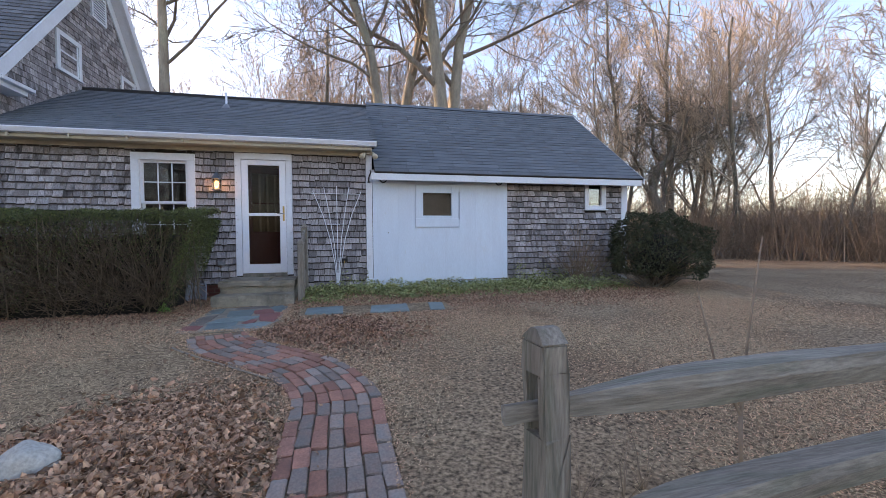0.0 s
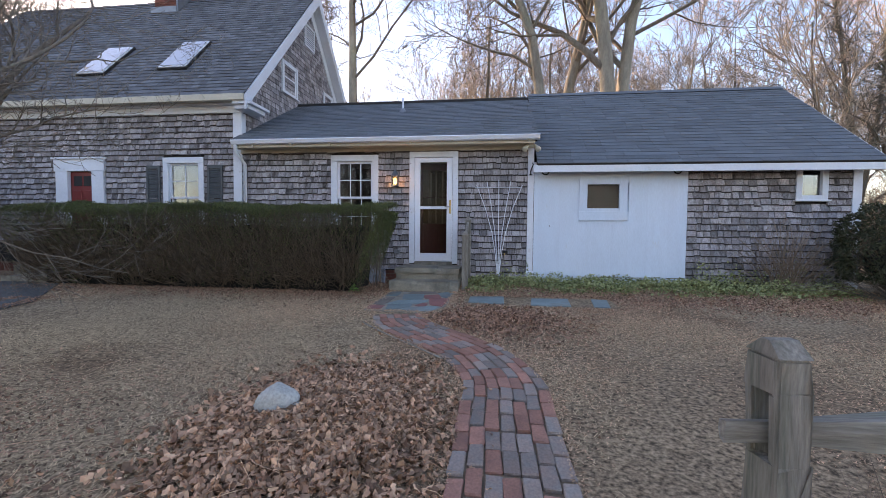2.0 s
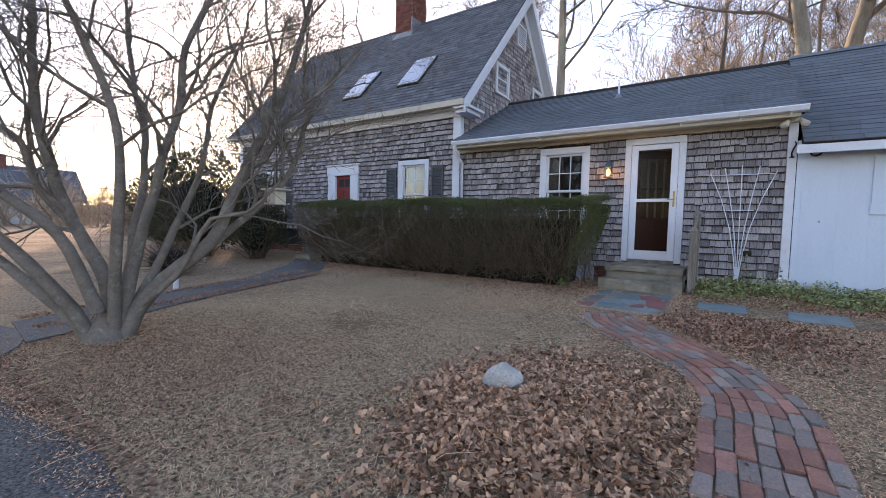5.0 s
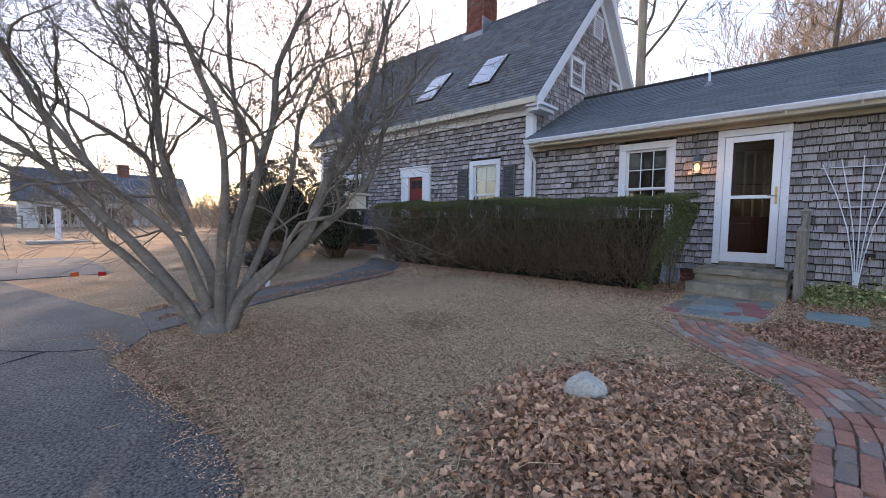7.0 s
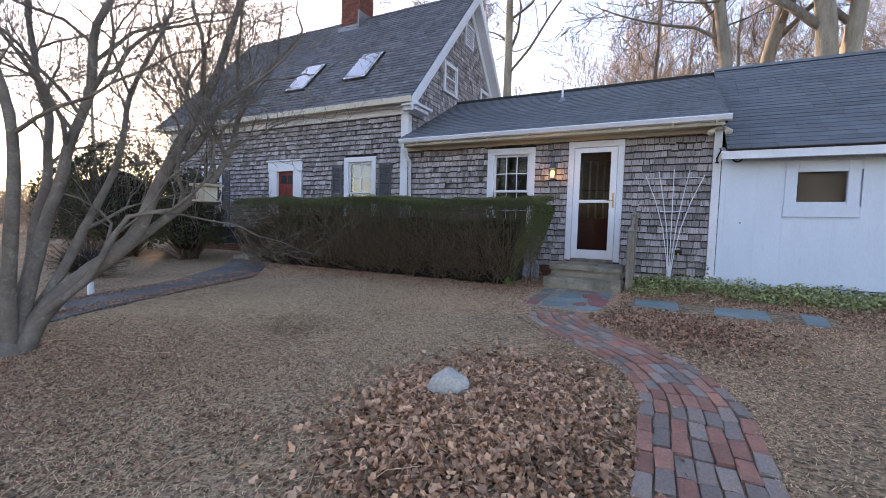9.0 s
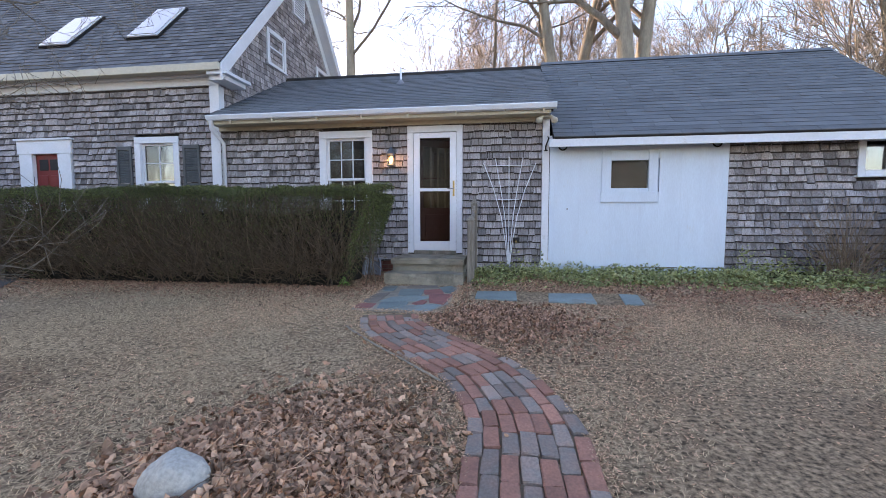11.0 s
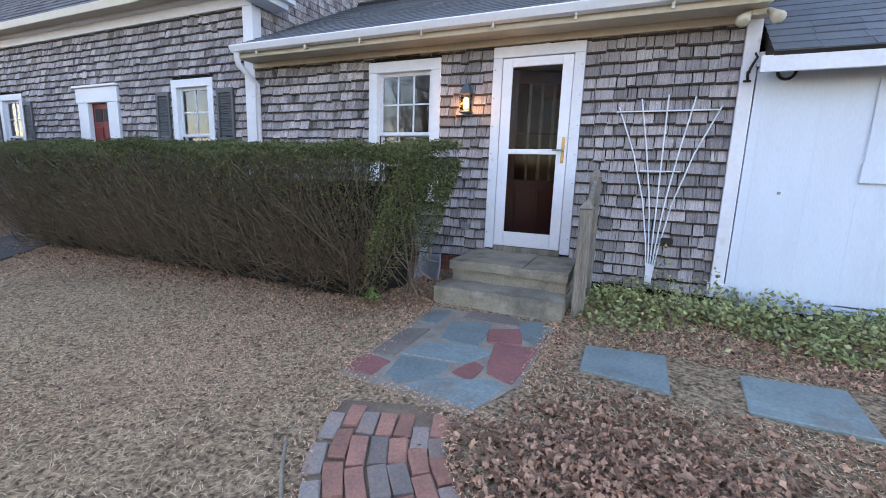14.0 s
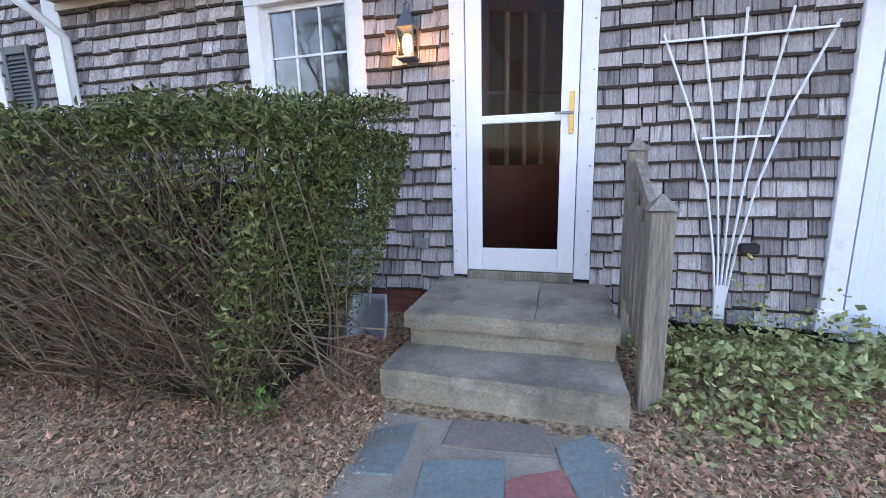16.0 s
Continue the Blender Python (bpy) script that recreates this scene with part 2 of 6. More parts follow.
M_skyline = material("far winter woods", (0.24, 0.19, 0.15), (0.15, 0.12, 0.10), rough=1.0, scale=0.3, fine=1.2, stretch=(2, 2, 0.3), bump=0, grain=0.6)
M_orange = material("orange marker", (0.75, 0.16, 0.04), (0.65, 0.13, 0.03), bump=0)
M_red = material("red marker", (0.65, 0.03, 0.03), (0.55, 0.02, 0.02), bump=0)
M_snow = material("old snow", (0.8, 0.8, 0.82), (0.7, 0.7, 0.72), bump=0.3)
M_glass = glass_material("window glass", (0.75, 0.76, 0.76), 0.07)
M_skylight = glass_material("skylight glass", (0.95, 0.95, 0.95), 0.4)
M_storm = glass_material("storm door glass", (0.80, 0.78, 0.76), 0.0, 1.22)
M_bulb = glow_material("warm bulb", (1.0, 0.42, 0.08), 3.2)
M_lampglass = glass_material("lantern glass", (0.95, 0.9, 0.8), 0.04)

# ---- building helpers ----
rng = random.Random(7)


def root(name, loc, label="", category="", group="", kind=""):
    ob = new(name)
    ob.location = loc
    ob.empty_display_size = 0.1
    return tagged(ob, label, category, group, kind)


def place(ob, parent):
    """Parents ob, whose mesh is in world metres, without moving it."""
    if parent:
        off, p = Vector(), parent
        while p:
            off = off + Vector(p.location)
            p = p.parent if p.parent and p.parent.type == 'EMPTY' else None
        ob.parent = parent
        if parent.type == 'EMPTY':
            ob.matrix_parent_inverse = Matrix.Translation(-off)
    return ob


def part(name, bm, mat, parent=None, label="", smooth=False):
    me = bpy.data.meshes.new(name)
    bm.normal_update()
    bm.to_mesh(me)
    bm.free()
    me.materials.append(mat)
    if smooth:
        me.polygons.foreach_set("use_smooth", [True] * len(me.polygons))
    ob = place(new(name, me), parent)
    if label:
        ob["label"] = label
    return ob


def raw(name, verts, faces, mat, parent=None, label="", smooth=False):
    me = bpy.data.meshes.new(name)
    me.from_pydata(verts, [], faces)
    me.update()
    me.materials.append(mat)
    if smooth:
        me.polygons.foreach_set("use_smooth", [True] * len(me.polygons))
    ob = place(new(name, me), parent)
    if label:
        ob["label"] = label
    return ob


def box(bm, x0, x1, y0, y1, z0, z1, bevel=0.0):
    m = Matrix.LocRotScale(((x0 + x1) / 2, (y0 + y1) / 2, (z0 + z1) / 2), None, (x1 - x0, y1 - y0, z1 - z0))
    r = bmesh.ops.create_cube(bm, size=1.0, matrix=m)
    if bevel:
        es = list({e for v in r["verts"] for e in v.link_edges})
        bmesh.ops.bevel(bm, geom=es, offset=bevel, segments=1, affect='EDGES')
    return bm


def boxes(*rows, bevel=0.0):
    bm = bmesh.new()
    for r in rows:
        box(bm, *r, bevel=bevel)
    return bm


def prism(points, axis, a, b, bevel=0.0):
    """A solid with the outline points in the two other axes, from a to b along axis."""
    bm = bmesh.new()

    def at(p, d):
        return {"x": (d, p[0], p[1]), "y": (p[0], d, p[1]), "z": (p[0], p[1], d)}[axis]
    va, vb = [bm.verts.new(at(p, a)) for p in points], [bm.verts.new(at(p, b)) for p in points]
    n = len(points)
    bm.faces.new(va)
    bm.faces.new(vb[::-1])
    for i in range(n):
        bm.faces.new((va[i], vb[i], vb[(i + 1) % n], va[(i + 1) % n]))
    bmesh.ops.recalc_face_normals(bm, faces=bm.faces)
    if bevel:
        bmesh.ops.bevel(bm, geom=bm.edges[:], offset=bevel, segments=1, affect='EDGES')
    return bm


def tube_data(lines, verts, faces):
    """Adds tapered tubes: each line is (points, radii, sides)."""
    for pts, rad, sides in lines:
        base, n = len(verts), len(pts)
        for i, p in enumerate(pts):
            d = (pts[min(i + 1, n - 1)] - pts[max(i - 1, 0)])
            d = d.normalized() if d.length > 1e-9 else Vector((0, 0, 1))
            u = d.cross(Vector((0.31, 0.87, 0.38)))
            u = u.normalized() if u.length > 1e-4 else Vector((1, 0, 0))
            w = d.cross(u)
            for k in range(sides):
                a = 2 * math.pi * k / sides
                verts.append(tuple(p + (u * math.cos(a) + w * math.sin(a)) * rad[i]))
        for i in range(n - 1):
            for k in range(sides):
                a, b = base + i * sides + k, base + i * sides + (k + 1) % sides
                faces.append((a, b, b + sides, a + sides))
        faces.append(tuple(base + (n - 1) * sides + k for k in range(sides)))


def tubes(name, lines, mat, parent=None, label="", smooth=True):
    v, f = [], []
    tube_data(lines, v, f)
    return raw(name, v, f, mat, parent, label, smooth)


def rod(a, b, r, sides=8, r2=None):
    return ([Vector(a), Vector(b)], [r, r if r2 is None else r2], sides)


GY0, GK, GMAX = 0.9, 0.038, 0.21


def ground_z(x, y):
    """Height of the lawn: it rises gently towards the house and falls off at the road."""
    z = min(max(GK * (y - GY0), 0.0), GMAX)
    z += 0.06 * min(max((y - 6.45) / 0.5, 0.0), 1.0)
    z += 0.19 * min(1.0, max(0.0, (-0.48 - x) / 0.35)) * math.exp(-(((x + 1.25) / 0.75) ** 2 + ((y - 1.75) / 0.75) ** 2))
    z += 0.07 * math.exp(-(((x + 0.25) / 0.55) ** 2 + ((y - 4.75) / 0.5) ** 2))
    return z


def cards(name, spots, mat, parent, size, rnd, lobed=False, bend=0.3, label="", slim=1.0):
    """Many small leaves: each spot is (point, normal or None)."""
    v, f = [], []
    for p, nor in spots:
        d = Vector((rnd.gauss(0, 1), rnd.gauss(0, 1), rnd.gauss(0, 1)))
        if nor is not None:
            d = d.cross(nor) + nor * rnd.uniform(-0.35, 0.35)
        d = d.normalized() if d.length > 1e-6 else Vector((1, 0, 0))
        e = d.cross(nor if nor is not None else Vector((rnd.gauss(0, 1), rnd.gauss(0, 1), rnd.gauss(0, 1))))
        e = e.normalized() if e.length > 1e-6 else Vector((0, 1, 0))
        s = size * rnd.uniform(0.6, 1.35)
        up = d.cross(e) * s * bend
        b = len(v)
        w = rnd.uniform(0.3, 0.55) * slim
        v += [tuple(p - d * s * 0.6), tuple(p + e * s * w + up), tuple(p + d * s * 0.7), tuple(p - e * s * w + up)]
        if lobed:
            del v[-4:]
            k1, k2 = rnd.uniform(0.1, 0.9), rnd.uniform(-0.5, 0.9)
            n_ = d.cross(e)
            for q, s1, h in ((-0.75, 0.0, 0.0), (-0.2, w, k1), (0.0, w * 0.55, k1 * 0.5), (0.4, w * 0.85, k2), (0.75, 0.0, k2 * 0.4), (0.35, -w * 0.9, k1), (0.0, -w * 0.5, k2 * 0.5), (-0.3, -w, k2)):
                v.append(tuple(p + (d * q + e * s1 + n_ * h * bend) * s))
            f += [(b, b + 1, b + 2), (b, b + 2, b + 6), (b, b + 6, b + 7), (b + 2, b + 3, b + 4), (b + 2, b + 4, b + 6), (b + 4, b + 5, b + 6)]
        else:
            f += [(b, b + 1, b + 2), (b, b + 2, b + 3)]
    return raw(name, v, f, mat, parent, label)


# ---- ground ----
def ground_sheet():
    def axis(lo, hi, fine0, fine1):
        a = [lo]
        for k in (400, 150, 70, 40):
            if lo < -k:
                a.append(-k)
        x = fine0
        mid = []
        while x <= fine1 + 1e-6:
            mid.append(x)
            x += 0.15
        rest = [d for d in (-25, -18, -14, 14, 18, 25, 40, 70, 150, 400) if not fine0 - 1 < d < fine1 + 1]
        return sorted(set([lo, hi] + rest + [-40, -70, -150, -400] + mid))
    xs, ys = axis(-2500, 2500, -12.0, 12.0), axis(-2500, 2500, -3.0, 10.0)
    v, f = [], []
    for y in ys:
        for x in xs:
            z = ground_z(x, y)
            if -12 <= x <= 12 and -3 <= y <= 10:
                z += 0.012 * noise.noise(Vector((x * 2.3, y * 2.3, 0))) + 0.006 * noise.noise(Vector((x * 7, y * 7, 3)))
            v.append((x, y, z))
    w = len(xs)
    for j in range(len(ys) - 1):
        for i in range(w - 1):
            f.append((j * w + i, j * w + i + 1, j * w + i + 1 + w, j * w + i + w))
    return tagged(raw("ground", v, f, M_ground, smooth=True), "tan dormant lawn mixed with brown bark mulch and leaves", "ground", kind="structure")


ground = ground_sheet()


def slab_on_ground(name, outline, mat, lift, thick, label, category, kind="structure", parent=None):
    """A flat patch that follows the lawn's height, from a counter-clockwise outline, cut fine."""
    bm = bmesh.new()
    fs = bm.faces.new([bm.verts.new((x, y, 0)) for x, y in outline])
    bmesh.ops.triangulate(bm, faces=[fs])
    for _ in range(4):
        long = [e for e in bm.edges if e.calc_length() > 0.9]
        if not long:
            break
        bmesh.ops.subdivide_edges(bm, edges=long, cuts=1, use_grid_fill=True)
        bmesh.ops.triangulate(bm, faces=bm.faces[:])
    for q in bm.verts:
        q.co.z = min(max(GK * (q.co.y - GY0), 0.0), GMAX) + lift
    r = bmesh.ops.extrude_face_region(bm, geom=bm.faces[:])
    for g in r["geom"]:
        if isinstance(g, bmesh.types.BMVert):
            g.co.z -= thick
    bmesh.ops.recalc_face_normals(bm, faces=bm.faces)
    ob = part(name, bm, mat, parent)
    return tagged(ob, label, category, kind=kind) if label else ob


driveway = slab_on_ground("driveway", [(-2.1, -6), (-2.1, -0.3), (-2.3, 0.12), (-2.9, 0.2), (-3.9, 0.08), (-4.9, 0.0), (-5.7, 0.45), (-6.3, 0.62), (-8.7, 0.1),
                          (-11.9, -0.6), (-12, -6)], M_asphalt, 0.016, 0.05, "worn grey asphalt driveway beside the lawn", "driveway")
front_walk = slab_on_ground("front_walk", [(-5.75, 0.5), (-6.45, 2.2), (-6.75, 3.6), (-7.0, 4.9), (-8.4, 6.5), (-9.7, 6.5), (-8.6, 5.4), (-7.75, 3.9), (-7.5, 2.4), (-6.9, 0.62)],
                            M_asphalt, 0.022, 0.05, "grey curved walkway to the front door", "walkway")
road = part("road", boxes((-17.4, -12.0, -300, 300, -0.03, 0.012)), M_asphalt)
tagged(road, "grey asphalt two-lane road", "road", kind="structure")
road_line = part("road_line", boxes((-14.75, -14.65, -300, 300, 0.0, 0.017)), M_mortar, road)


ck = random.Random(4)
for cx, cy, a, L in ((-5.6, -0.35, -1.05, 2.4), (-3.6, -0.95, 2.5, 2.2), (-7.4, -1.2, 0.35, 2.6)):
    pts, q = [], Vector((cx, cy, 0.0165))
    for _ in range(22):
        pts.append(q.copy())
        a += ck.gauss(0, 0.28)
        q = q + Vector((math.cos(a), math.sin(a), 0)) * L / 22
    tubes("crack", [(pts, [0.005 + 0.004 * ck.random() for _ in pts], 4)], M_sheath, driveway)

# ---- the house: shells ----
W = 7.79            # plane of the front walls
BACK = 14.2
HX0, HX1 = -14.45, -5.5
AX0, AX1 = -5.5, 0.50
SX0, SX1 = 0.50, 6.16
ARY, ARZ, AEY, AEZ = 10.3, 4.56, 7.42, 3.06
SRZ, SEZ = 4.66, 2.515
MRY, MRZ, MEY, MEZ = 11.0, 7.9, 7.45, 3.98


def wall_with_holes(name, x0, x1, z0, z1, holes, y0=W + 0.02, y1=W + 0.18, mat=None):
    """A front wall cut by rectangular openings (x0, x1, z0, z1)."""
    xs = sorted({x0, x1, *[h[0] for h in holes], *[h[1] for h in holes]})
    bm = bmesh.new()
    for a, b in zip(xs, xs[1:]):
        cut = sorted((h[2], h[3]) for h in holes if h[0] <= a + 1e-6 and h[1] >= b - 1e-6)
        z = z0
        for lo, hi in cut:
            if lo > z:
                box(bm, a, b, y0, y1, z, lo)
            z = hi
        if z < z1:
            box(bm, a, b, y0, y1, z, z1)
    bmesh.ops.remove_doubles(bm, verts=bm.verts, dist=1e-5)
    return part(name, bm, mat or M_sheath)


DOOR = (-1.79, -1.03, 0.64, 2.70)
WIN = (-3.40, -2.66, 1.20, 2.66)
HWIN = (-7.18, -6.47, 1.20, 2.67)
HWIN2 = (-12.75, -12.05, 1.20, 2.67)
RDOOR = (-9.62, -9.02, 0.55, 2.52)
SWIN = (5.23, 5.55, 1.96, 2.40)
BWIN = (1.53, 2.11, 1.67, 2.17)
wall_addition = tagged(wall_with_holes("wall_addition", AX0, AX1, 0.05, 2.98, [DOOR, WIN]), "grey weathered cedar shingle wall", "wall", kind="structure")
wall_house = tagged(wall_with_holes("wall_house", HX0, HX1, 0.05, 3.9, [HWIN, HWIN2, RDOOR]), "grey weathered cedar shingle wall of the main house", "wall", kind="structure")
wall_shed = tagged(wall_with_holes("wall_shed", SX0, SX1, 0.05, 2.55, [SWIN, (0.54, 3.31, 0.3, 2.47)]), "grey shingle wall of the attached shed", "wall", kind="structure")


def gable(name, x, thick, y0, y1, ztop, rz, ry, lab):
    return tagged(part(name, prism([(y0, 0.0), (y1, 0.0), (y1, ztop), (ry, rz), (y0, ztop)], "x", x, x + thick), M_sheath), lab, "wall", kind="structure")


gable_east = gable("wall_gable_east", HX1 - 0.16, 0.16, W + 0.02, BACK, 4.12, 7.62, MRY, "shingled gable wall of the main house")
gable_west = gable("wall_gable_west", HX0, 0.16, W + 0.02, BACK, 4.12, 7.62, MRY, "shingled far gable wall of the main house")
gable_shed = gable("wall_gable_shed", SX1 - 0.16, 0.16, W + 0.02, 12.9, 2.55, 4.5, ARY, "shingled gable end of the shed")
wall_back = tagged(part("wall_back", boxes((HX0, HX1, BACK - 0.15, BACK, 0, 4.1), (AX0, SX1, 12.8, 12.95, 0, 2.6)), M_sheath), "plain rear wall of the house", "wall", kind="structure")
wall_partition = tagged(part("wall_partition", boxes((AX1 - 0.06, AX1 + 0.02, W + 0.2, 12.8, 0, 3.3)), M_sheath), "plain partition between kitchen and shed", "wall", kind="structure")


def roof_plane(name, x0, x1, ey, ez, ry, rz, mat, course, label, lip=0.013, single=False):
    """A pitched roof slab with one raised lip for each shingle course, cut into tabs."""
    rnd = random.Random(name)
    r = root(name, (x0, ey, ez), label, "roof", kind="structure")
    dy, dz = ry - ey, rz - ez
    L = math.hypot(dy, dz)
    uy, uz = dy / L, dz / L
    ny, nz = -uz, uy
    if dy < 0:
        ny, nz = uz, -uy

    def at(x, s, h):
        return (x, ey + uy * s + ny * h, ez + uz * s + nz * h)
    bm = prism([(ey, ez), (ry, rz), (ry - ny * 0.14, rz - nz * 0.14), (ey - ny * 0.14, ez - nz * 0.14)], "x", x0, x1)
    part("deck", bm, M_sheath, r)
    v, f = [], []
    n = int(L / course) + 1
    for k in range(n):
        s0, s1 = k * course, min((k + 1) * course + 0.02, L + 0.02)
        x = x0 - 0.01
        while x < x1:
            w = min(rnd.choice((0.15, 0.16, 0.17, 0.32)) if lip > 0.015 else rnd.choice((0.30, 0.31, 0.32, 0.95)), x1 + 0.01 - x)
            h = lip + rnd.uniform(-0.003, 0.003)
            j = rnd.uniform(-0.004, 0.004)
            b = len(v)
            tab = [at(x, s0 + j, h), at(x + w, s0 + j, h), at(x + w, s1, 0.003), at(x, s1, 0.003), at(x, s0 + j, 0.0005), at(x + w, s0 + j, 0.0005)]
            if single:
                raw("shingle", tab, [(0, 1, 2, 3), (4, 5, 1, 0)], mat, r)
            else:
                v += tab
                f += [(b, b + 1, b + 2, b + 3), (b + 4, b + 5, b + 1, b)]
            x += w + 0.004
    if v:
        raw("shingle_courses", v, f, mat, r)["kind"] = "stuff"
    return r, at


roof_add, add_at = roof_plane("roof_addition", -5.5, 0.56, AEY, AEZ, ARY, ARZ, M_roof_tab, 0.14, "dark grey asphalt shingle roof of the addition", single=True)
roof_shed, shed_at = roof_plane("roof_shed", 0.58, 6.34, AEY, SEZ, ARY, SRZ, M_roof_tab, 0.14, "dark grey asphalt shingle roof of the shed", single=True)
roof_main, main_at = roof_plane("roof_main", -14.72, -5.22, MEY, MEZ, MRY, MRZ, M_roof_old, 0.14, "steep black asphalt shingle roof of the main house", lip=0.019)
roof_back_main, _ = roof_plane("roof_back", -14.72, -5.22, 2 * MRY - MEY, MEZ, MRY, MRZ, M_roof_old, 0.6, "rear slope of the main roof")
roof_back_add, _ = roof_plane("roof_back_low", -5.5, 6.34, 13.2, 2.6, ARY, ARZ + 0.05, M_roof, 0.6, "rear slope of the low roof")
ridge_low = tagged(part("ridge_cap", prism([(ARY - 0.13, SRZ - 0.06), (ARY, SRZ + 0.035), (ARY + 0.13, SRZ - 0.06)], "x", 0.58, 6.34), M_roof), "asphalt ridge cap", "trim", kind="structure")

# shed roof's exposed left verge above the addition
verge = tagged(part("trim_verge", prism([(AEY, SEZ - 0.12), (ARY, SRZ - 0.13), (ARY, SRZ - 0.01), (AEY, SEZ - 0.005)], "x", 6.355, 6.38), M_white), "white rake board", "trim", kind="structure")

# ---- trim ----


def trim(name, bm, mat, label):
    return tagged(part(name, bm, mat), label, "trim", kind="structure")


trim("trim_corner_east", boxes((-5.67, -5.475, W - 0.035, W + 0.12, 0.3, 3.70), bevel=0.004), M_white, "white corner board")
trim("trim_corner_west", boxes((HX0 - 0.02, HX0 + 0.14, W - 0.035, W + 0.1, 0.3, 3.70), bevel=0.004), M_white, "white corner board")
trim("trim_frieze", boxes((HX0, -5.46, W - 0.045, W + 0.02, 3.70, 3.84), (HX0, -5.4, W - 0.14, W + 0.02, 3.84, 3.88), bevel=0.004), M_white, "white frieze board under the eave")
trim("trim_cornice", boxes((-14.72, -5.24, MEY + 0.02, W + 0.0, 3.88, 3.95), (-14.72, -5.22, MEY - 0.03, MEY + 0.02, 3.86, 3.99), bevel=0.006), M_cream, "cream boxed cornice and gutter of the main house")
trim("trim_return", boxes((-5.5, -5.1, MEY + 0.02, W + 0.42, 3.80, 3.86), (-5.5, -5.18, MEY + 0.1, W + 0.36, 3.72, 3.80), bevel=0.005), M_white, "white eave return on the gable")
sl = (MRZ - MEZ) / (MRY - MEY)
trim("trim_rake", prism([(MEY, MEZ - 0.30), (MRY, MRZ - 0.34), (MRY, MRZ - 0.03), (MEY, MEZ - 0.01)], "x", -5.215, -5.18), M_white, "wide white rake board of the gable")
trim("trim_rake_back", prism([(2 * MRY - MEY, MEZ - 0.30), (MRY, MRZ - 0.34), (MRY, MRZ - 0.03), (2 * MRY - MEY, MEZ - 0.01)], "x", -5.215, -5.18), M_white, "white rear rake board")
trim("trim_soffit_rake", prism([(MEY + 0.2, MEZ - 0.12), (MRY, MRZ - 0.32), (MRY, MRZ - 0.29), (MEY + 0.2, MEZ - 0.08)], "x", -5.5, -5.22), M_cream, "cream rake soffit")
RB = 2 * MRY - MEY
trim("trim_soffit_rake_back", prism([(RB, MEZ - 0.25), (MRY, MRZ - 0.25), (MRY, MRZ - 0.22), (RB, MEZ - 0.22)], "x", -5.46, -5.22), M_white, "white rake soffit of the rear slope")
trim("trim_rake_inner", prism([(RB - 0.25, MEZ - 0.28), (MRY, MRZ - 0.56), (MRY, MRZ - 0.26), (RB - 0.05, MEZ - 0.26)], "x", -5.47, -5.44), M_white, "white frieze board under the rear rake")
trim("trim_soffit", boxes((-5.49, 0.52, AEY + 0.03, W + 0.02, 2.92, 2.945), (-5.49, 0.52, AEY + 0.005, AEY + 0.03, 2.90, 3.04), (-5.49, 0.52, W - 0.05, W + 0.02, 2.85, 2.92), bevel=0.003), M_cream, "cream soffit and fascia of the addition")
trim("trim_shed_fascia", boxes((0.52, 6.30, AEY + 0.28, W + 0.02, 2.47, 2.50), (0.50, 6.32, AEY + 0.02, AEY + 0.05, 2.365, 2.495), (0.50, 6.30, W - 0.05, W + 0.02, 2.475, 2.60), bevel=0.003), M_white, "white fascia board over the barn door")
trim("trim_shed_corner", boxes((6.04, 6.19, W - 0.04, W + 0.1, 0.25, 2.475), bevel=0.004), M_white, "white corner board of the shed")
trim("trim_barn_post", boxes((0.42, 0.535, W - 0.06, W + 0.03, 0.36, 3.02), (0.40, 0.55, W - 0.075, W + 0.03, 0.36, 0.50), bevel=0.004), M_white, "white corner board beside the barn door")

gutter = root("gutter", (-2.4, AEY - 0.06, 3.0), "white metal gutter along the eave with brackets", "gutter")
gp = [(AEY - 0.105, 3.045), (AEY - 0.115, 3.03), (AEY - 0.085, 2.965), (AEY - 0.03, 2.95), (AEY - 0.0, 2.965), (AEY - 0.0, 3.04), (AEY - 0.012, 3.04), (AEY - 0.016, 2.975), (AEY - 0.08, 2.975)]
part("trough", prism(gp, "x", -5.44, 0.60), M_alu, gutter)
for x in (-5.0, -4.2, -3.4, -2.6, -1.8, -1.0, -0.2, 0.4):
    part("bracket", boxes((x - 0.012, x + 0.012, AEY - 0.06, W - 0.06, 2.925, 2.937), (x - 0.012, x + 0.012, AEY - 0.07, AEY - 0.05, 2.90, 2.96), bevel=0.002), M_cream, gutter)
tubes("downspout", [([Vector((-5.38, AEY - 0.04, 2.97)), Vector((-5.38, AEY - 0.02, 2.82)), Vector((-5.38, W - 0.08, 2.62)), Vector((-5.38, W - 0.07, 0.4))], [0.04, 0.04, 0.036, 0.036], 10)], M_alu, gutter)
flood = root("flood_lamp", (0.45, W - 0.1, 2.85), "twin cream outdoor flood lamps under the eave corner", "lamp")
for dx, a in ((0.0, -0.06), (0.14, 0.05)):
    tubes("shade", [([Vector((0.40 + dx, W - 0.16, 2.90)), Vector((0.40 + dx + a * 0.4, W - 0.20, 2.86)), Vector((0.40 + dx + a, W - 0.27, 2.80)), Vector((0.40 + dx + a, W - 0.28, 2.79))], [0.022, 0.035, 0.055, 0.03], 12)], M_cream, flood)
part("mount", boxes((0.38, 0.56, W - 0.17, W - 0.05, 2.87, 2.92), bevel=0.006), M_cream, flood)

# ---- windows and doors ----


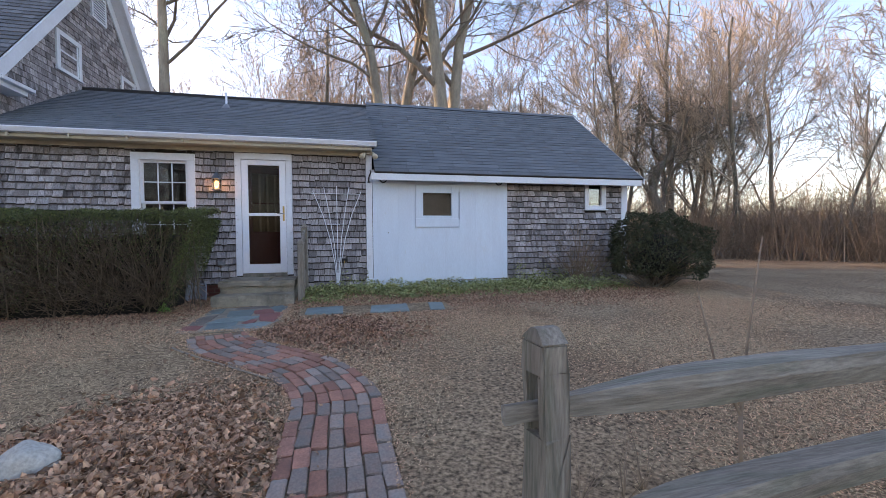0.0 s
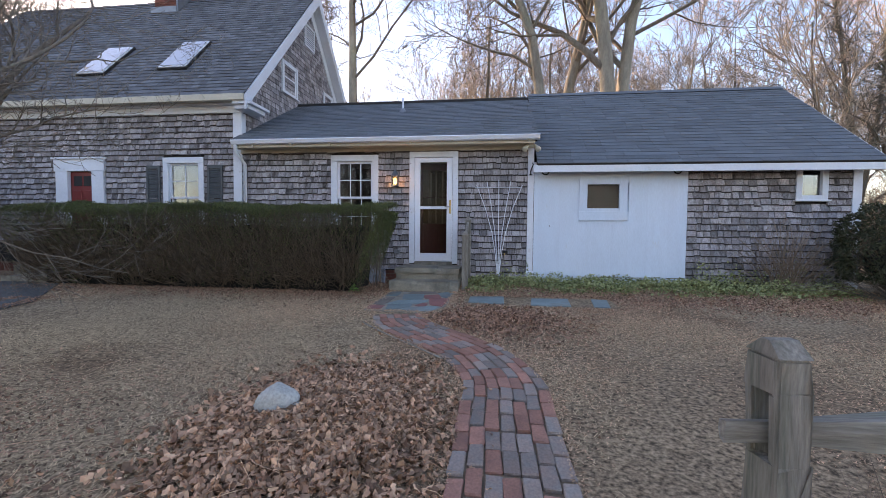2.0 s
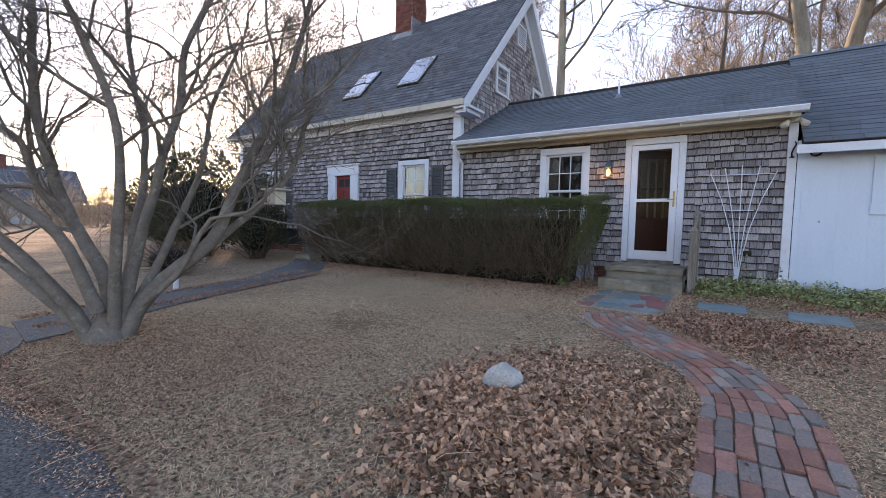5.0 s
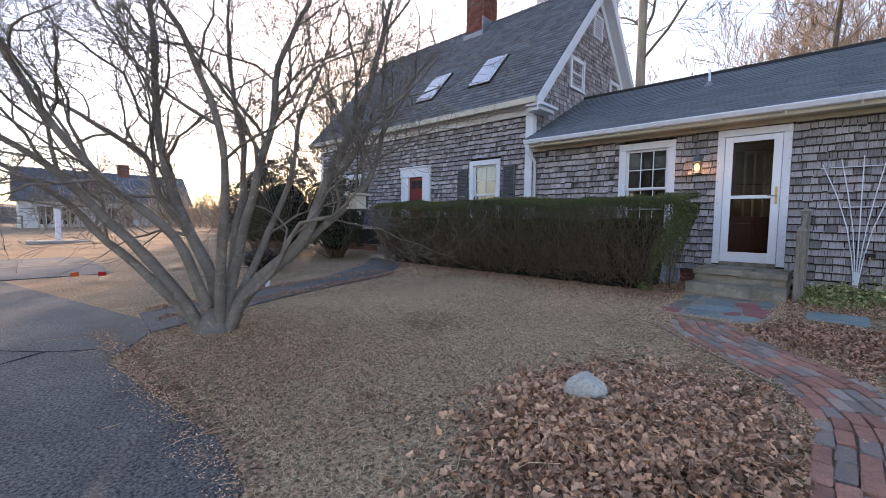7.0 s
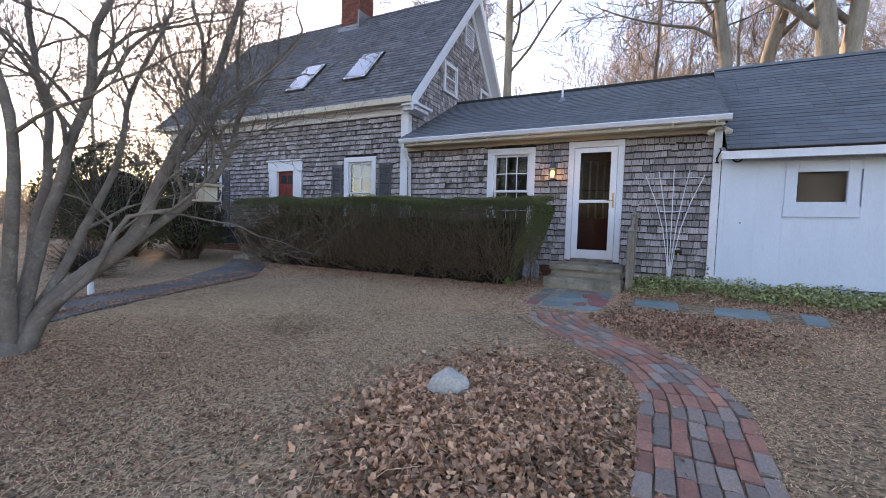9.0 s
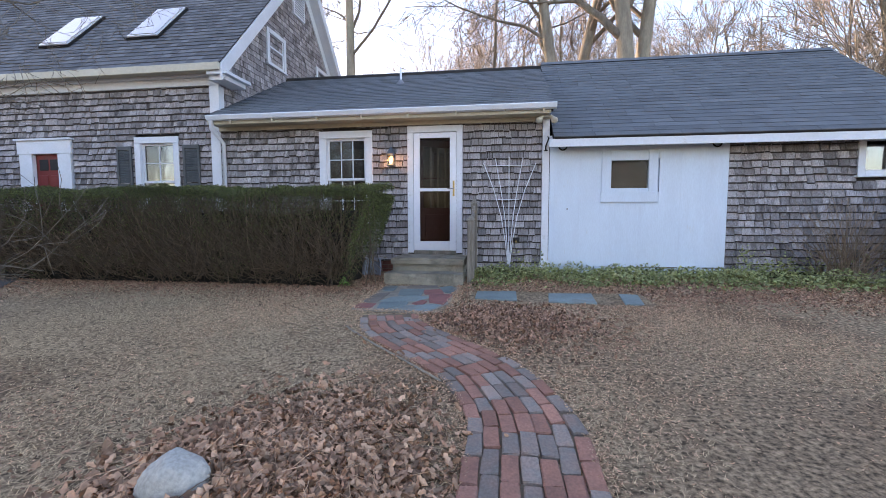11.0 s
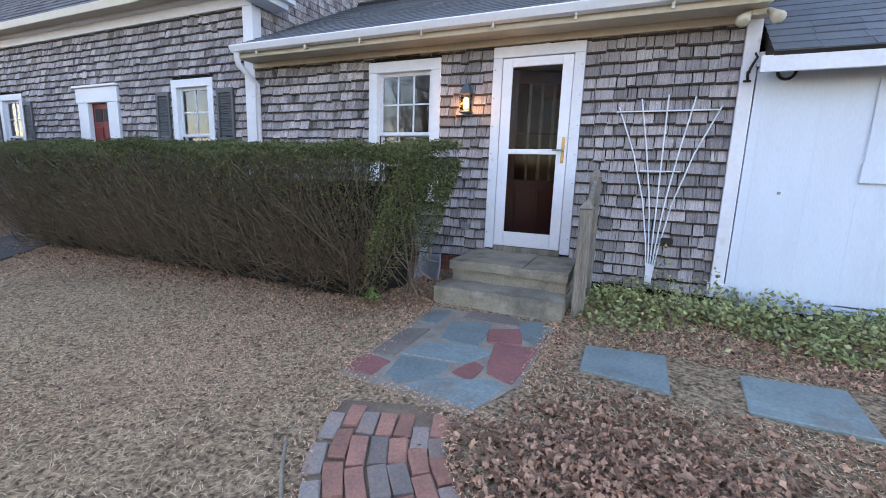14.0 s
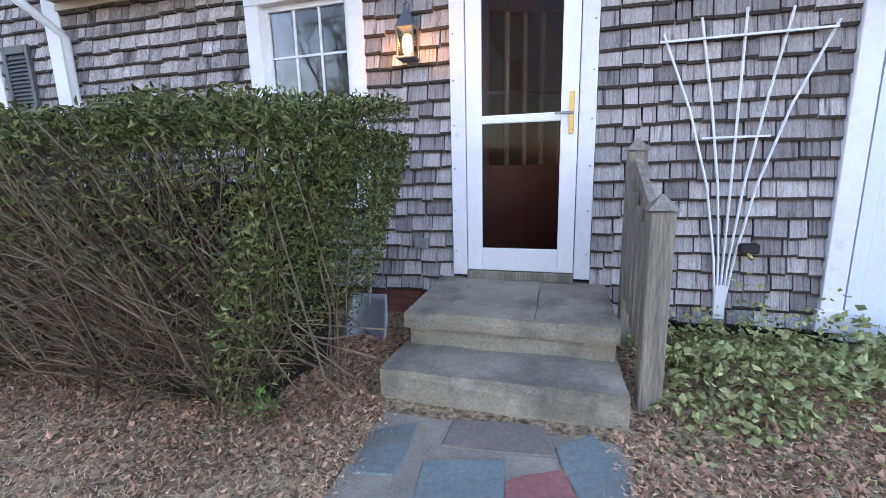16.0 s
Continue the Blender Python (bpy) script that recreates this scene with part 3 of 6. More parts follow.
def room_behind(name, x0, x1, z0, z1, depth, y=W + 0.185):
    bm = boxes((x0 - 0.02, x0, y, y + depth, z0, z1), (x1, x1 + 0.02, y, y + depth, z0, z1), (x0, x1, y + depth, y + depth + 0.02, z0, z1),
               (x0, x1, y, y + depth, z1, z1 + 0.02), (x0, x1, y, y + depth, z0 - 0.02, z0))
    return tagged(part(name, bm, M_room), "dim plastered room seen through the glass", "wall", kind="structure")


def sash_window(name, o, casing, label, muntins=(2, 2), blind=None, y=W, sill=0.05):
    """A double-hung window in the opening o = (x0, x1, z0, z1)."""
    x0, x1, z0, z1 = o
    r = root(name, ((x0 + x1) / 2, y, z0), label, "window", kind="structure")
    c = casing
    part("casing", boxes((x0 - c, x0, y - 0.045, y + 0.03, z0 - sill, z1), (x1, x1 + c, y - 0.045, y + 0.03, z0 - sill, z1),
                         (x0 - c, x1 + c, y - 0.048, y + 0.03, z1, z1 + c), bevel=0.004), M_white, r)
    part("window_sill", boxes((x0 - c - 0.03, x1 + c + 0.03, y - 0.09, y + 0.1, z0 - sill - 0.03, z0 - sill), bevel=0.006), M_white, r)
    zm = (z0 + z1) / 2
    for k, (a, b, yy) in enumerate(((zm - 0.018, z1, y + 0.015), (z0 - sill, zm + 0.018, y + 0.055))):
        s = 0.042
        part("sash", boxes((x0, x0 + s, yy, yy + 0.035, a, b), (x1 - s, x1, yy, yy + 0.035, a, b), (x0 + s, x1 - s, yy, yy + 0.035, b - s, b),
                           (x0 + s, x1 - s, yy, yy + 0.035, a, a + s), bevel=0.002), M_white, r)
        n, m = muntins
        gx0, gx1, ga, gb = x0 + s, x1 - s, a + s, b - s
        bars = [(gx0 + (gx1 - gx0) * i / n - 0.008, gx0 + (gx1 - gx0) * i / n + 0.008, yy + 0.012, yy + 0.03, ga, gb) for i in range(1, n)]
        bars += [(gx0, gx1, yy + 0.014, yy + 0.028, ga + (gb - ga) * i / m - 0.008, ga + (gb - ga) * i / m + 0.008) for i in range(1, m)]
        if bars:
            part("muntin", boxes(*bars), M_white, r)
        g = part("pane", boxes((gx0, gx1, yy + 0.022, yy + 0.026, ga, gb)), M_glass, r)
        g.visible_shadow = False
    # added pale sheet that gives the panes the look of reflected sky
    if blind:
        part("blind", boxes((x0 + 0.03, x1 - 0.03, y + 0.14, y + 0.145, blind, z1 - 0.03)), M_ivory, r)
    return r


sash_window("window_1", WIN, 0.125, "white double-hung window with divided panes beside the door", (3, 2))
sash_window("window_2", HWIN, 0.12, "white double-hung window with a pale sheet inside for reflected sky", (2, 2), blind=1.3)
sash_window("window_3", HWIN2, 0.12, "white double-hung window of the main house", (2, 2), blind=1.3)
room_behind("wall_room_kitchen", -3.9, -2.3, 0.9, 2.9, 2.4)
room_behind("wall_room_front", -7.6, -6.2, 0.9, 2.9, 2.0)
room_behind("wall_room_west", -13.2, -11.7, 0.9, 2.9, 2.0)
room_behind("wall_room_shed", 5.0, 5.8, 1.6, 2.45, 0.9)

swin = root("window_4", (5.4, W, 1.96), "small white-framed fixed window high in the shed wall", "window", kind="structure")
part("casing", boxes((5.13, 5.23, W - 0.045, W + 0.03, 1.88, 2.47), (5.55, 5.65, W - 0.045, W + 0.03, 1.88, 2.47), (5.23, 5.55, W - 0.045, W + 0.03, 2.40, 2.47),
                     (5.23, 5.55, W - 0.045, W + 0.03, 1.88, 1.96), bevel=0.004), M_white, swin)
part("window_sill", boxes((5.10, 5.68, W - 0.09, W + 0.02, 1.85, 1.88), bevel=0.004), M_white, swin)
g = part("pane", boxes((5.23, 5.55, W + 0.02, W + 0.024, 1.96, 2.40)), M_glass, swin)
g.visible_shadow = False


def shutter(x0, x1, z0, z1):
    r = root("shutter", ((x0 + x1) / 2, W - 0.03, z0), "dark grey louvred wooden shutter beside the window", "shutter", "shutters of the main house")
    part("frame", boxes((x0, x0 + 0.045, W - 0.06, W - 0.025, z0, z1), (x1 - 0.045, x1, W - 0.06, W - 0.025, z0, z1), (x0 + 0.045, x1 - 0.045, W - 0.06, W - 0.025, z1 - 0.07, z1),
                        (x0 + 0.045, x1 - 0.045, W - 0.06, W - 0.025, z0, z0 + 0.09), (x0 + 0.045, x1 - 0.045, W - 0.06, W - 0.025, (z0 + z1) / 2 - 0.03, (z0 + z1) / 2 + 0.03), bevel=0.003), M_shutter, r)
    z = z0 + 0.1
    while z < z1 - 0.09:
        if abs(z - (z0 + z1) / 2) > 0.04:
            part("slat", prism([(W - 0.056, z - 0.012), (W - 0.05, z - 0.016), (W - 0.03, z + 0.014), (W - 0.036, z + 0.018)], "x", x0 + 0.045, x1 - 0.045), M_shutter, r)
        z += 0.036
    return r


for a, b in ((-7.69, -7.36), (-6.26, -5.91), (-13.22, -12.90), (-11.90, -11.58)):
    shutter(a, b, 1.12, 2.62)

# red front door
rd = root("door_2", (-9.32, W, 0.55), "closed oxblood-red panelled front door in a white surround", "door", kind="structure")
part("surround", boxes((-9.92, -9.62, W - 0.06, W + 0.03, 0.5, 2.58), (-9.02, -8.72, W - 0.06, W + 0.03, 0.5, 2.58), (-9.95, -8.69, W - 0.07, W + 0.03, 2.52, 2.78), (-9.98, -8.66, W - 0.11, W + 0.03, 2.78, 2.82), bevel=0.004), M_white, rd)
leaf = part("door_leaf", boxes((-9.62, -9.02, W + 0.03, W + 0.07, 0.55, 2.52)), M_red_door, rd)
for x0, x1, z0, z1 in ((-9.57, -9.35, 0.7, 1.3), (-9.29, -9.07, 0.7, 1.3), (-9.57, -9.35, 1.42, 2.1), (-9.29, -9.07, 1.42, 2.1)):
    part("panel", boxes((x0, x1, W + 0.012, W + 0.029, z0, z1), bevel=0.006), M_red_door, rd)
part("light", boxes((-9.55, -9.34, W + 0.02, W + 0.029, 2.2, 2.42), (-9.30, -9.09, W + 0.02, W + 0.029, 2.2, 2.42), bevel=0.004), M_iron, rd, "dark small panes")
part("door_handle", boxes((-9.10, -9.06, W - 0.03, W + 0.03, 1.50, 1.62), bevel=0.008), M_brass, rd)

# storm door of the addition
dx0, dx1, dz0, dz1 = DOOR
d1 = root("door_1", (-1.43, W, dz0), "closed white storm door with two large dark glass panes", "door", kind="structure")
part("door_frame", boxes((dx0 - 0.105, dx0, W - 0.05, W + 0.06, dz0 - 0.02, dz1 + 0.02), (dx1, dx1 + 0.105, W - 0.05, W + 0.06, dz0 - 0.02, dz1 + 0.02), (dx0 - 0.105, dx1 + 0.105, W - 0.052, W + 0.06, dz1 + 0.02, dz1 + 0.13), bevel=0.004), M_white, d1)
part("threshold", boxes((dx0, dx1, W - 0.06, W + 0.16, dz0 - 0.05, dz0 + 0.015), bevel=0.006), M_grey_wood, d1, "worn brown wooden sill")
z_mid = 1.70
b0, b1 = dx0 + 0.005, dx1 - 0.005
frame_bm = boxes((b0, b0 + 0.11, W - 0.045, W - 0.01, dz0 + 0.02, dz1 + 0.01), (b1 - 0.11, b1, W - 0.045, W - 0.01, dz0 + 0.02, dz1 + 0.01),
                 (b0 + 0.11, b1 - 0.11, W - 0.045, W - 0.01, dz1 - 0.08, dz1 + 0.01), (b0 + 0.11, b1 - 0.11, W - 0.045, W - 0.01, dz0 + 0.02, dz0 + 0.185),
                 (b0 + 0.11, b1 - 0.11, W - 0.045, W - 0.01, z_mid, z_mid + 0.055), bevel=0.005)
part("storm_frame", frame_bm, M_alu, d1)
for a, b in ((dz0 + 0.185, z_mid), (z_mid + 0.055, dz1 - 0.08)):
    part("pane", boxes((b0 + 0.11, b1 - 0.11, W - 0.028, W - 0.024, a, b)), M_storm, d1).visible_shadow = False
part("latch_plate", boxes((b1 - 0.058, b1 - 0.026, W - 0.056, W - 0.045, 1.61, 1.88), bevel=0.004), M_brass, d1, "brass latch plate")
part("lever", boxes((b1 - 0.15, b1 - 0.03, W - 0.085, W - 0.07, 1.735, 1.752), (b1 - 0.05, b1 - 0.034, W - 0.085, W - 0.05, 1.733, 1.754), bevel=0.004), M_metal, d1)
for x in (dx0 - 0.08, dx1 + 0.08):
    for z in (0.8, 1.1, 1.4, 1.7, 2.0, 2.3, 2.6):
        part("screw", boxes((x - 0.004, x + 0.004, W - 0.055, W - 0.049, z - 0.004, z + 0.004)), M_iron, d1)
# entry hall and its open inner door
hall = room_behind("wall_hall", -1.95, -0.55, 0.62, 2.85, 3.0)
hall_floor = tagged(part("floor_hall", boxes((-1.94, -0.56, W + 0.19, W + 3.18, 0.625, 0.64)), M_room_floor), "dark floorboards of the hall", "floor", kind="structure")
inner = root("door_3", (-1.78, W + 0.2, 0.65), "open oxblood-red inner door with tall glass lights", "door", kind="structure")
ibm = boxes((-1.77, -1.65, W + 0.22, W + 0.262, 0.66, 2.66), (-1.09, -0.99, W + 0.22, W + 0.262, 0.66, 2.66), (-1.65, -1.09, W + 0.22, W + 0.262, 0.66, 1.42), (-1.65, -1.09, W + 0.22, W + 0.262, 2.52, 2.66), bevel=0.003)
leaf_in = part("door_leaf", ibm, M_inner, inner)
for i in range(1, 4):
    x = -1.65 + 0.14 * i
    part("muntin", boxes((x - 0.014, x + 0.014, W + 0.222, W + 0.26, 1.42, 2.52)), M_grey_wood, inner)
part("muntin", boxes((-1.65, -1.09, W + 0.23, W + 0.25, 1.95, 1.97)), M_inner, inner)
for x0, x1 in ((-1.62, -1.40), (-1.34, -1.12)):
    part("panel", boxes((x0, x1, W + 0.212, W + 0.219, 0.8, 1.3), bevel=0.003), M_inner, inner)
inner.rotation_euler = (0, 0, radians(24))
lamp_in = root("hall_lamp", (-0.9, W + 2.6, 2.3), "small warm lamp glowing deep in the hall", "lamp")
bb = bmesh.new()
bmesh.ops.create_icosphere(bb, subdivisions=2, radius=0.035, matrix=Matrix.Translation((-0.95, W + 2.6, 2.28)))
part("bulb", bb, M_bulb, lamp_in)
tubes("stem", [rod((-0.95, W + 2.6, 2.31), (-0.95, W + 2.6, 2.86), 0.006)], M_iron, lamp_in)

# barn door
bd = root("door_4", (1.92, W, 0.38), "large white sliding barn door of vertical boards with a small window", "door", kind="structure")
xs = [0.545, 0.62, 1.04, 1.38, 1.62, 1.97, 2.28, 2.62, 2.98, 3.31]
for a, b in zip(xs, xs[1:]):
    yo = rng.uniform(0, 0.004)
    parts_z = [(0.42 + rng.uniform(-0.02, 0.01), 2.455)]
    if a < BWIN[1] and b > BWIN[0]:
        parts_z = [(0.42, BWIN[2] - 0.02), (BWIN[3] + 0.02, 2.455)]
    for z0, z1 in parts_z:
        part("board", boxes((a + 0.0003, b - 0.0003, W - 0.055 + yo * 0.3, W - 0.015, z0, z1), bevel=0.0006), M_barn, bd)
part("backing", boxes((0.55, BWIN[0], W - 0.012, W + 0.01, 0.44, 2.45), (BWIN[1], 3.30, W - 0.012, W + 0.01, 0.44, 2.45), (BWIN[0], BWIN[1], W - 0.012, W + 0.01, 0.44, BWIN[2]), (BWIN[0], BWIN[1], W - 0.012, W + 0.01, BWIN[3], 2.45)), M_barn, bd)
part("kick_board", boxes((0.55, 3.31, W - 0.05, W + 0.02, 0.30, 0.405), bevel=0.005), M_barn, bd)
part("window_frame", boxes((1.38, BWIN[0], W - 0.075, W - 0.05, 1.60, 2.33), (BWIN[1], 2.25, W - 0.075, W - 0.05, 1.60, 2.33), (BWIN[0], BWIN[1], W - 0.075, W - 0.05, BWIN[3], 2.33),
                           (1.37, 2.26, W - 0.085, W - 0.05, 1.49, BWIN[2] - 0.01), (BWIN[0], BWIN[1], W - 0.07, W - 0.03, BWIN[2] - 0.01, BWIN[2] + 0.05), bevel=0.004), M_barn, bd)
part("pane", boxes((BWIN[0], BWIN[1], W - 0.035, W - 0.031, BWIN[2], BWIN[3])), M_storm, bd).visible_shadow = False
part("window_blind", boxes((BWIN[0] - 0.03, BWIN[1] + 0.03, W + 0.06, W + 0.07, BWIN[2] - 0.05, BWIN[3] + 0.05)), M_brownstone, bd, "brown paper behind the glass")
for cx in (0.75, 3.12):
    pts = [Vector((cx + 0.065 * math.cos(a), W - 0.075, 2.42 + 0.065 * math.sin(a))) for a in [math.pi * (1 + k / 8) for k in range(9)]]
    pts = [Vector((cx - 0.065, W - 0.06, 2.47))] + pts + [Vector((cx + 0.065, W - 0.06, 2.47))]
    tubes("hanger", [(pts, [0.012] * len(pts), 6)], M_iron, bd, "black iron hanger loop")
part("knob_plate", boxes((0.83, 0.855, W - 0.062, W - 0.05, 1.37, 1.395), bevel=0.003), M_metal, bd)
hook = root("iron_hook", (0.48, W - 0.07, 2.4), "black wrought-iron hook on the corner board", "hook")
tubes("shaft", [([Vector((0.50, W - 0.1, 2.58)), Vector((0.515, W - 0.12, 2.54)), Vector((0.49, W - 0.08, 2.48)), Vector((0.47, W - 0.07, 2.42)), Vector((0.475, W - 0.068, 2.36))], [0.009, 0.011, 0.011, 0.01, 0.012], 6)], M_iron, hook)
part("plate", boxes((0.445, 0.505, W - 0.07, W - 0.06, 2.345, 2.365), bevel=0.003), M_iron, hook)
part("plate", boxes((0.46, 0.49, W - 0.07, W - 0.06, 2.42, 2.44), bevel=0.003), M_iron, hook)

# gable windows and louvre
for y0, y1, z0, z1 in ((9.44, 10.26, 4.72, 5.50), (11.95, 12.7, 4.72, 5.50)):
    w = root("window_5", (HX1, (y0 + y1) / 2, z0), "small white window in the shingled gable", "window", kind="structure")
    part("casing", boxes((HX1 - 0.02, HX1 + 0.05, y0, y0 + 0.1, z0, z1), (HX1 - 0.02, HX1 + 0.05, y1 - 0.1, y1, z0, z1), (HX1 - 0.02, HX1 + 0.05, y0 + 0.1, y1 - 0.1, z1 - 0.1, z1),
                         (HX1 - 0.02, HX1 + 0.07, y0 - 0.02, y1 + 0.02, z0 - 0.04, z0), bevel=0.004), M_white, w)
    zm = (z0 + z1) / 2
    part("sash", boxes((HX1, HX1 + 0.03, y0 + 0.1, y1 - 0.1, zm - 0.02, zm + 0.02), (HX1, HX1 + 0.03, y0 + 0.1, y0 + 0.14, z0, z1 - 0.1), (HX1, HX1 + 0.03, y1 - 0.14, y1 - 0.1, z0, z1 - 0.1), (HX1, HX1 + 0.03, y0 + 0.14, y1 - 0.14, z0, z0 + 0.05)), M_white, w)
    part("pane", boxes((HX1 + 0.008, HX1 + 0.012, y0 + 0.1, y1 - 0.1, z0, z1 - 0.1)), M_glass, w)
lv = root("vent_louvre", (HX1, MRY, 6.5), "white slatted attic vent in the gable", "vent", kind="structure")
part("frame", boxes((HX1, HX1 + 0.05, 10.70, 10.76, 6.35, 6.98), (HX1, HX1 + 0.05, 11.24, 11.3, 6.35, 6.98), (HX1, HX1 + 0.05, 10.76, 11.24, 6.92, 6.98), (HX1, HX1 + 0.05, 10.76, 11.24, 6.35, 6.4)), M_white, lv)
for k in range(8):
    z = 6.43 + 0.06 * k
    part("slat", boxes((HX1 + 0.005, HX1 + 0.045, 10.76, 11.24, z, z + 0.025)), M_white, lv)

# skylights, vent pipe, chimney
for x0, q0 in ((-7.75, 1.1), (-9.72, 0.98)):
    s = root("skylight", (x0, 8.5, 5.1), "white-framed skylight with a dark surround in the steep roof", "skylight", "skylights of the main roof")
    v, f = [], []

    def solid(xa, xb, sa, sb, ha, hb, mat, nm):
        vs = [main_at(x, q, h) for h in (ha, hb) for x, q in ((xa, sa), (xb, sa), (xb, sb), (xa, sb))]
        raw(nm, vs, [(3, 2, 1, 0), (4, 5, 6, 7), (0, 1, 5, 4), (1, 2, 6, 5), (2, 3, 7, 6), (3, 0, 4, 7)], mat, s)
    solid(x0, x0 + 0.72, q0, q0 + 1.28, 0.0, 0.06, M_iron, "curb")
    solid(x0 + 0.03, x0 + 0.69, q0 + 0.03, q0 + 1.25, 0.06, 0.08, M_alu, "rim")
    # pale sheet below the glass paints in the sky's reflection
    solid(x0 + 0.07, x0 + 0.65, q0 + 0.08, q0 + 1.2, 0.081, 0.085, M_ivory, "blind")
    solid(x0 + 0.06, x0 + 0.66, q0 + 0.07, q0 + 1.21, 0.09, 0.094, M_skylight, "pane")
vp = root("vent_pipe", (-2.41, 9.45, 4.05), "white plumbing vent pipe with a lead flashing on the roof", "vent pipe")
tubes("pipe", [rod((-2.41, 9.42, 4.0), (-2.41, 9.42, 4.42), 0.022, 10)], M_white, vp)
tubes("flashing", [([Vector((-2.41, 9.42, 4.06)), Vector((-2.41, 9.42, 4.15)), Vector((-2.41, 9.42, 4.18))], [0.11, 0.05, 0.026], 10)], M_metal, vp)
ch = root("chimney", (-9.55, 10.9, 7.6), "red brick chimney with lead flashing on the ridge", "chimney")
part("core", boxes((-9.90, -9.18, 10.62, 11.30, 7.0, 9.2)), M_mortar, ch)
v, f = [], []


def add_block(v, f, x0, x1, y0, y1, z0, z1):
    b = len(v)
    v += [(x0, y0, z0), (x1, y0, z0), (x1, y1, z0), (x0, y1, z0), (x0, y0, z1), (x1, y0, z1), (x1, y1, z1), (x0, y1, z1)]
    f += [(b + q[0], b + q[1], b + q[2], b + q[3]) for q in ((3, 2, 1, 0), (4, 5, 6, 7), (0, 1, 5, 4), (1, 2, 6, 5), (2, 3, 7, 6), (3, 0, 4, 7))]


for k in range(27):
    z = 7.35 + 0.07 * k
    for i in range(4):
        x = -9.91 + 0.19 * i - (0.06 if k % 2 else 0)
        add_block(v, f, max(x, -9.915), min(x + 0.18, -9.165), 10.60, 10.63, z, z + 0.06)
        y = 10.61 + 0.19 * i - (0.06 if k % 2 else 0)
        add_block(v, f, -9.19, -9.165, max(y, 10.6), min(y + 0.18, 11.32), z, z + 0.06)
raw("bricks", v, f, M_flue, ch)["kind"] = "stuff"
part("flashing", boxes((-9.96, -9.14, 10.5, 10.598, 7.30, 7.52), (-9.162, -9.12, 10.5, 11.3, 7.3, 7.95)), M_metal, ch)

# lantern by the door
lan = root("wall_lantern", (-2.17, W - 0.1, 2.2), "lit blue-grey metal wall lantern with amber glow", "lantern")
part("back_plate", boxes((-2.21, -2.13, W - 0.045, W - 0.025, 2.12, 2.44), bevel=0.004), M_copper, lan)
hood = bmesh.new()
bmesh.ops.create_cone(hood, segments=4, radius1=0.095, radius2=0.018, depth=0.12, cap_ends=True, matrix=Matrix.Translation((-2.17, W - 0.12, 2.405)) @ Matrix.Rotation(math.pi / 4, 4, 'Z'))
part("hood", hood, M_copper, lan)
tubes("loop", [([Vector((-2.17 + 0.02 * math.cos(a), W - 0.12, 2.485 + 0.025 * math.sin(a))) for a in [k * math.pi / 6 for k in range(13)]], [0.004] * 13, 5)], M_copper, lan)
for sx in (-1, 1):
    for sy in (-1, 1):
        part("post", boxes((-2.17 + sx * 0.058 - 0.005, -2.17 + sx * 0.058 + 0.005, W - 0.12 + sy * 0.058 - 0.005, W - 0.12 + sy * 0.058 + 0.005, 2.16, 2.35)), M_copper, lan)
part("base", boxes((-2.235, -2.105, W - 0.185, W - 0.055, 2.145, 2.16), bevel=0.003), M_copper, lan)
part("glass", boxes((-2.222, -2.118, W - 0.172, W - 0.17, 2.16, 2.35), (-2.222, -2.220, W - 0.17, W - 0.07, 2.16, 2.35), (-2.120, -2.118, W - 0.17, W - 0.07, 2.16, 2.35)), M_lampglass, lan).visible_shadow = False
bb = bmesh.new()
bmesh.ops.create_icosphere(bb, subdivisions=2, radius=0.04, matrix=Matrix.Translation((-2.17, W - 0.12, 2.25)) @ Matrix.Diagonal((1, 1, 1.6, 1)))
part("bulb", bb, M_bulb, lan)
glow = new("lantern_light", bpy.data.lights.new("lantern_light", 'POINT'))
glow.data.energy, glow.data.color, glow.data.shadow_soft_size = 0.8, (1.0, 0.55, 0.2), 0.04
glow.location = (-2.17, W - 0.19, 2.2)
outlet = root("outlet_box", (-2.14, W - 0.05, 0.85), "grey metal outdoor outlet box on the shingles", "outlet")
part("body", boxes((-2.20, -2.09, W - 0.055, W - 0.02, 0.81, 0.885), bevel=0.004), M_metal, outlet)
part("cover", boxes((-2.195, -2.147, W - 0.062, W - 0.055, 0.815, 0.88), (-2.143, -2.095, W - 0.062, W - 0.055, 0.815, 0.88), bevel=0.002), M_metal, outlet)
spigot = root("spigot", (0.01, W - 0.06, 0.88), "dark hose spigot box low on the wall", "spigot")
part("box", boxes((-0.05, 0.06, W - 0.085, W - 0.02, 0.84, 0.90), bevel=0.008), M_iron, spigot)
tubes("tap", [rod((0.0, W - 0.05, 0.85), (0.0, W - 0.13, 0.82), 0.012)], M_brass, spigot)

# trellis
tr = root("trellis", (-0.12, W - 0.05, 0.55), "white wooden fan trellis leaning on the shingle wall", "trellis")
for xt, zt in ((-0.56, 2.17), (-0.36, 2.24), (-0.13, 2.27), (0.10, 2.25), (0.32, 2.16)):
    k = xt + 0.12
    pts = [Vector((-0.12 + k * 0.05, W - 0.045, 0.45)), Vector((-0.12 + k * 0.13, W - 0.045, 0.8)), Vector((-0.12 + k * 0.30, W - 0.045, 1.25)), Vector((-0.12 + k * 0.60, W - 0.045, 1.72)), Vector((xt, W - 0.045, zt))]
    tubes("slat", [(pts, [0.0075] * 5, 4)], M_white, tr, smooth=False)
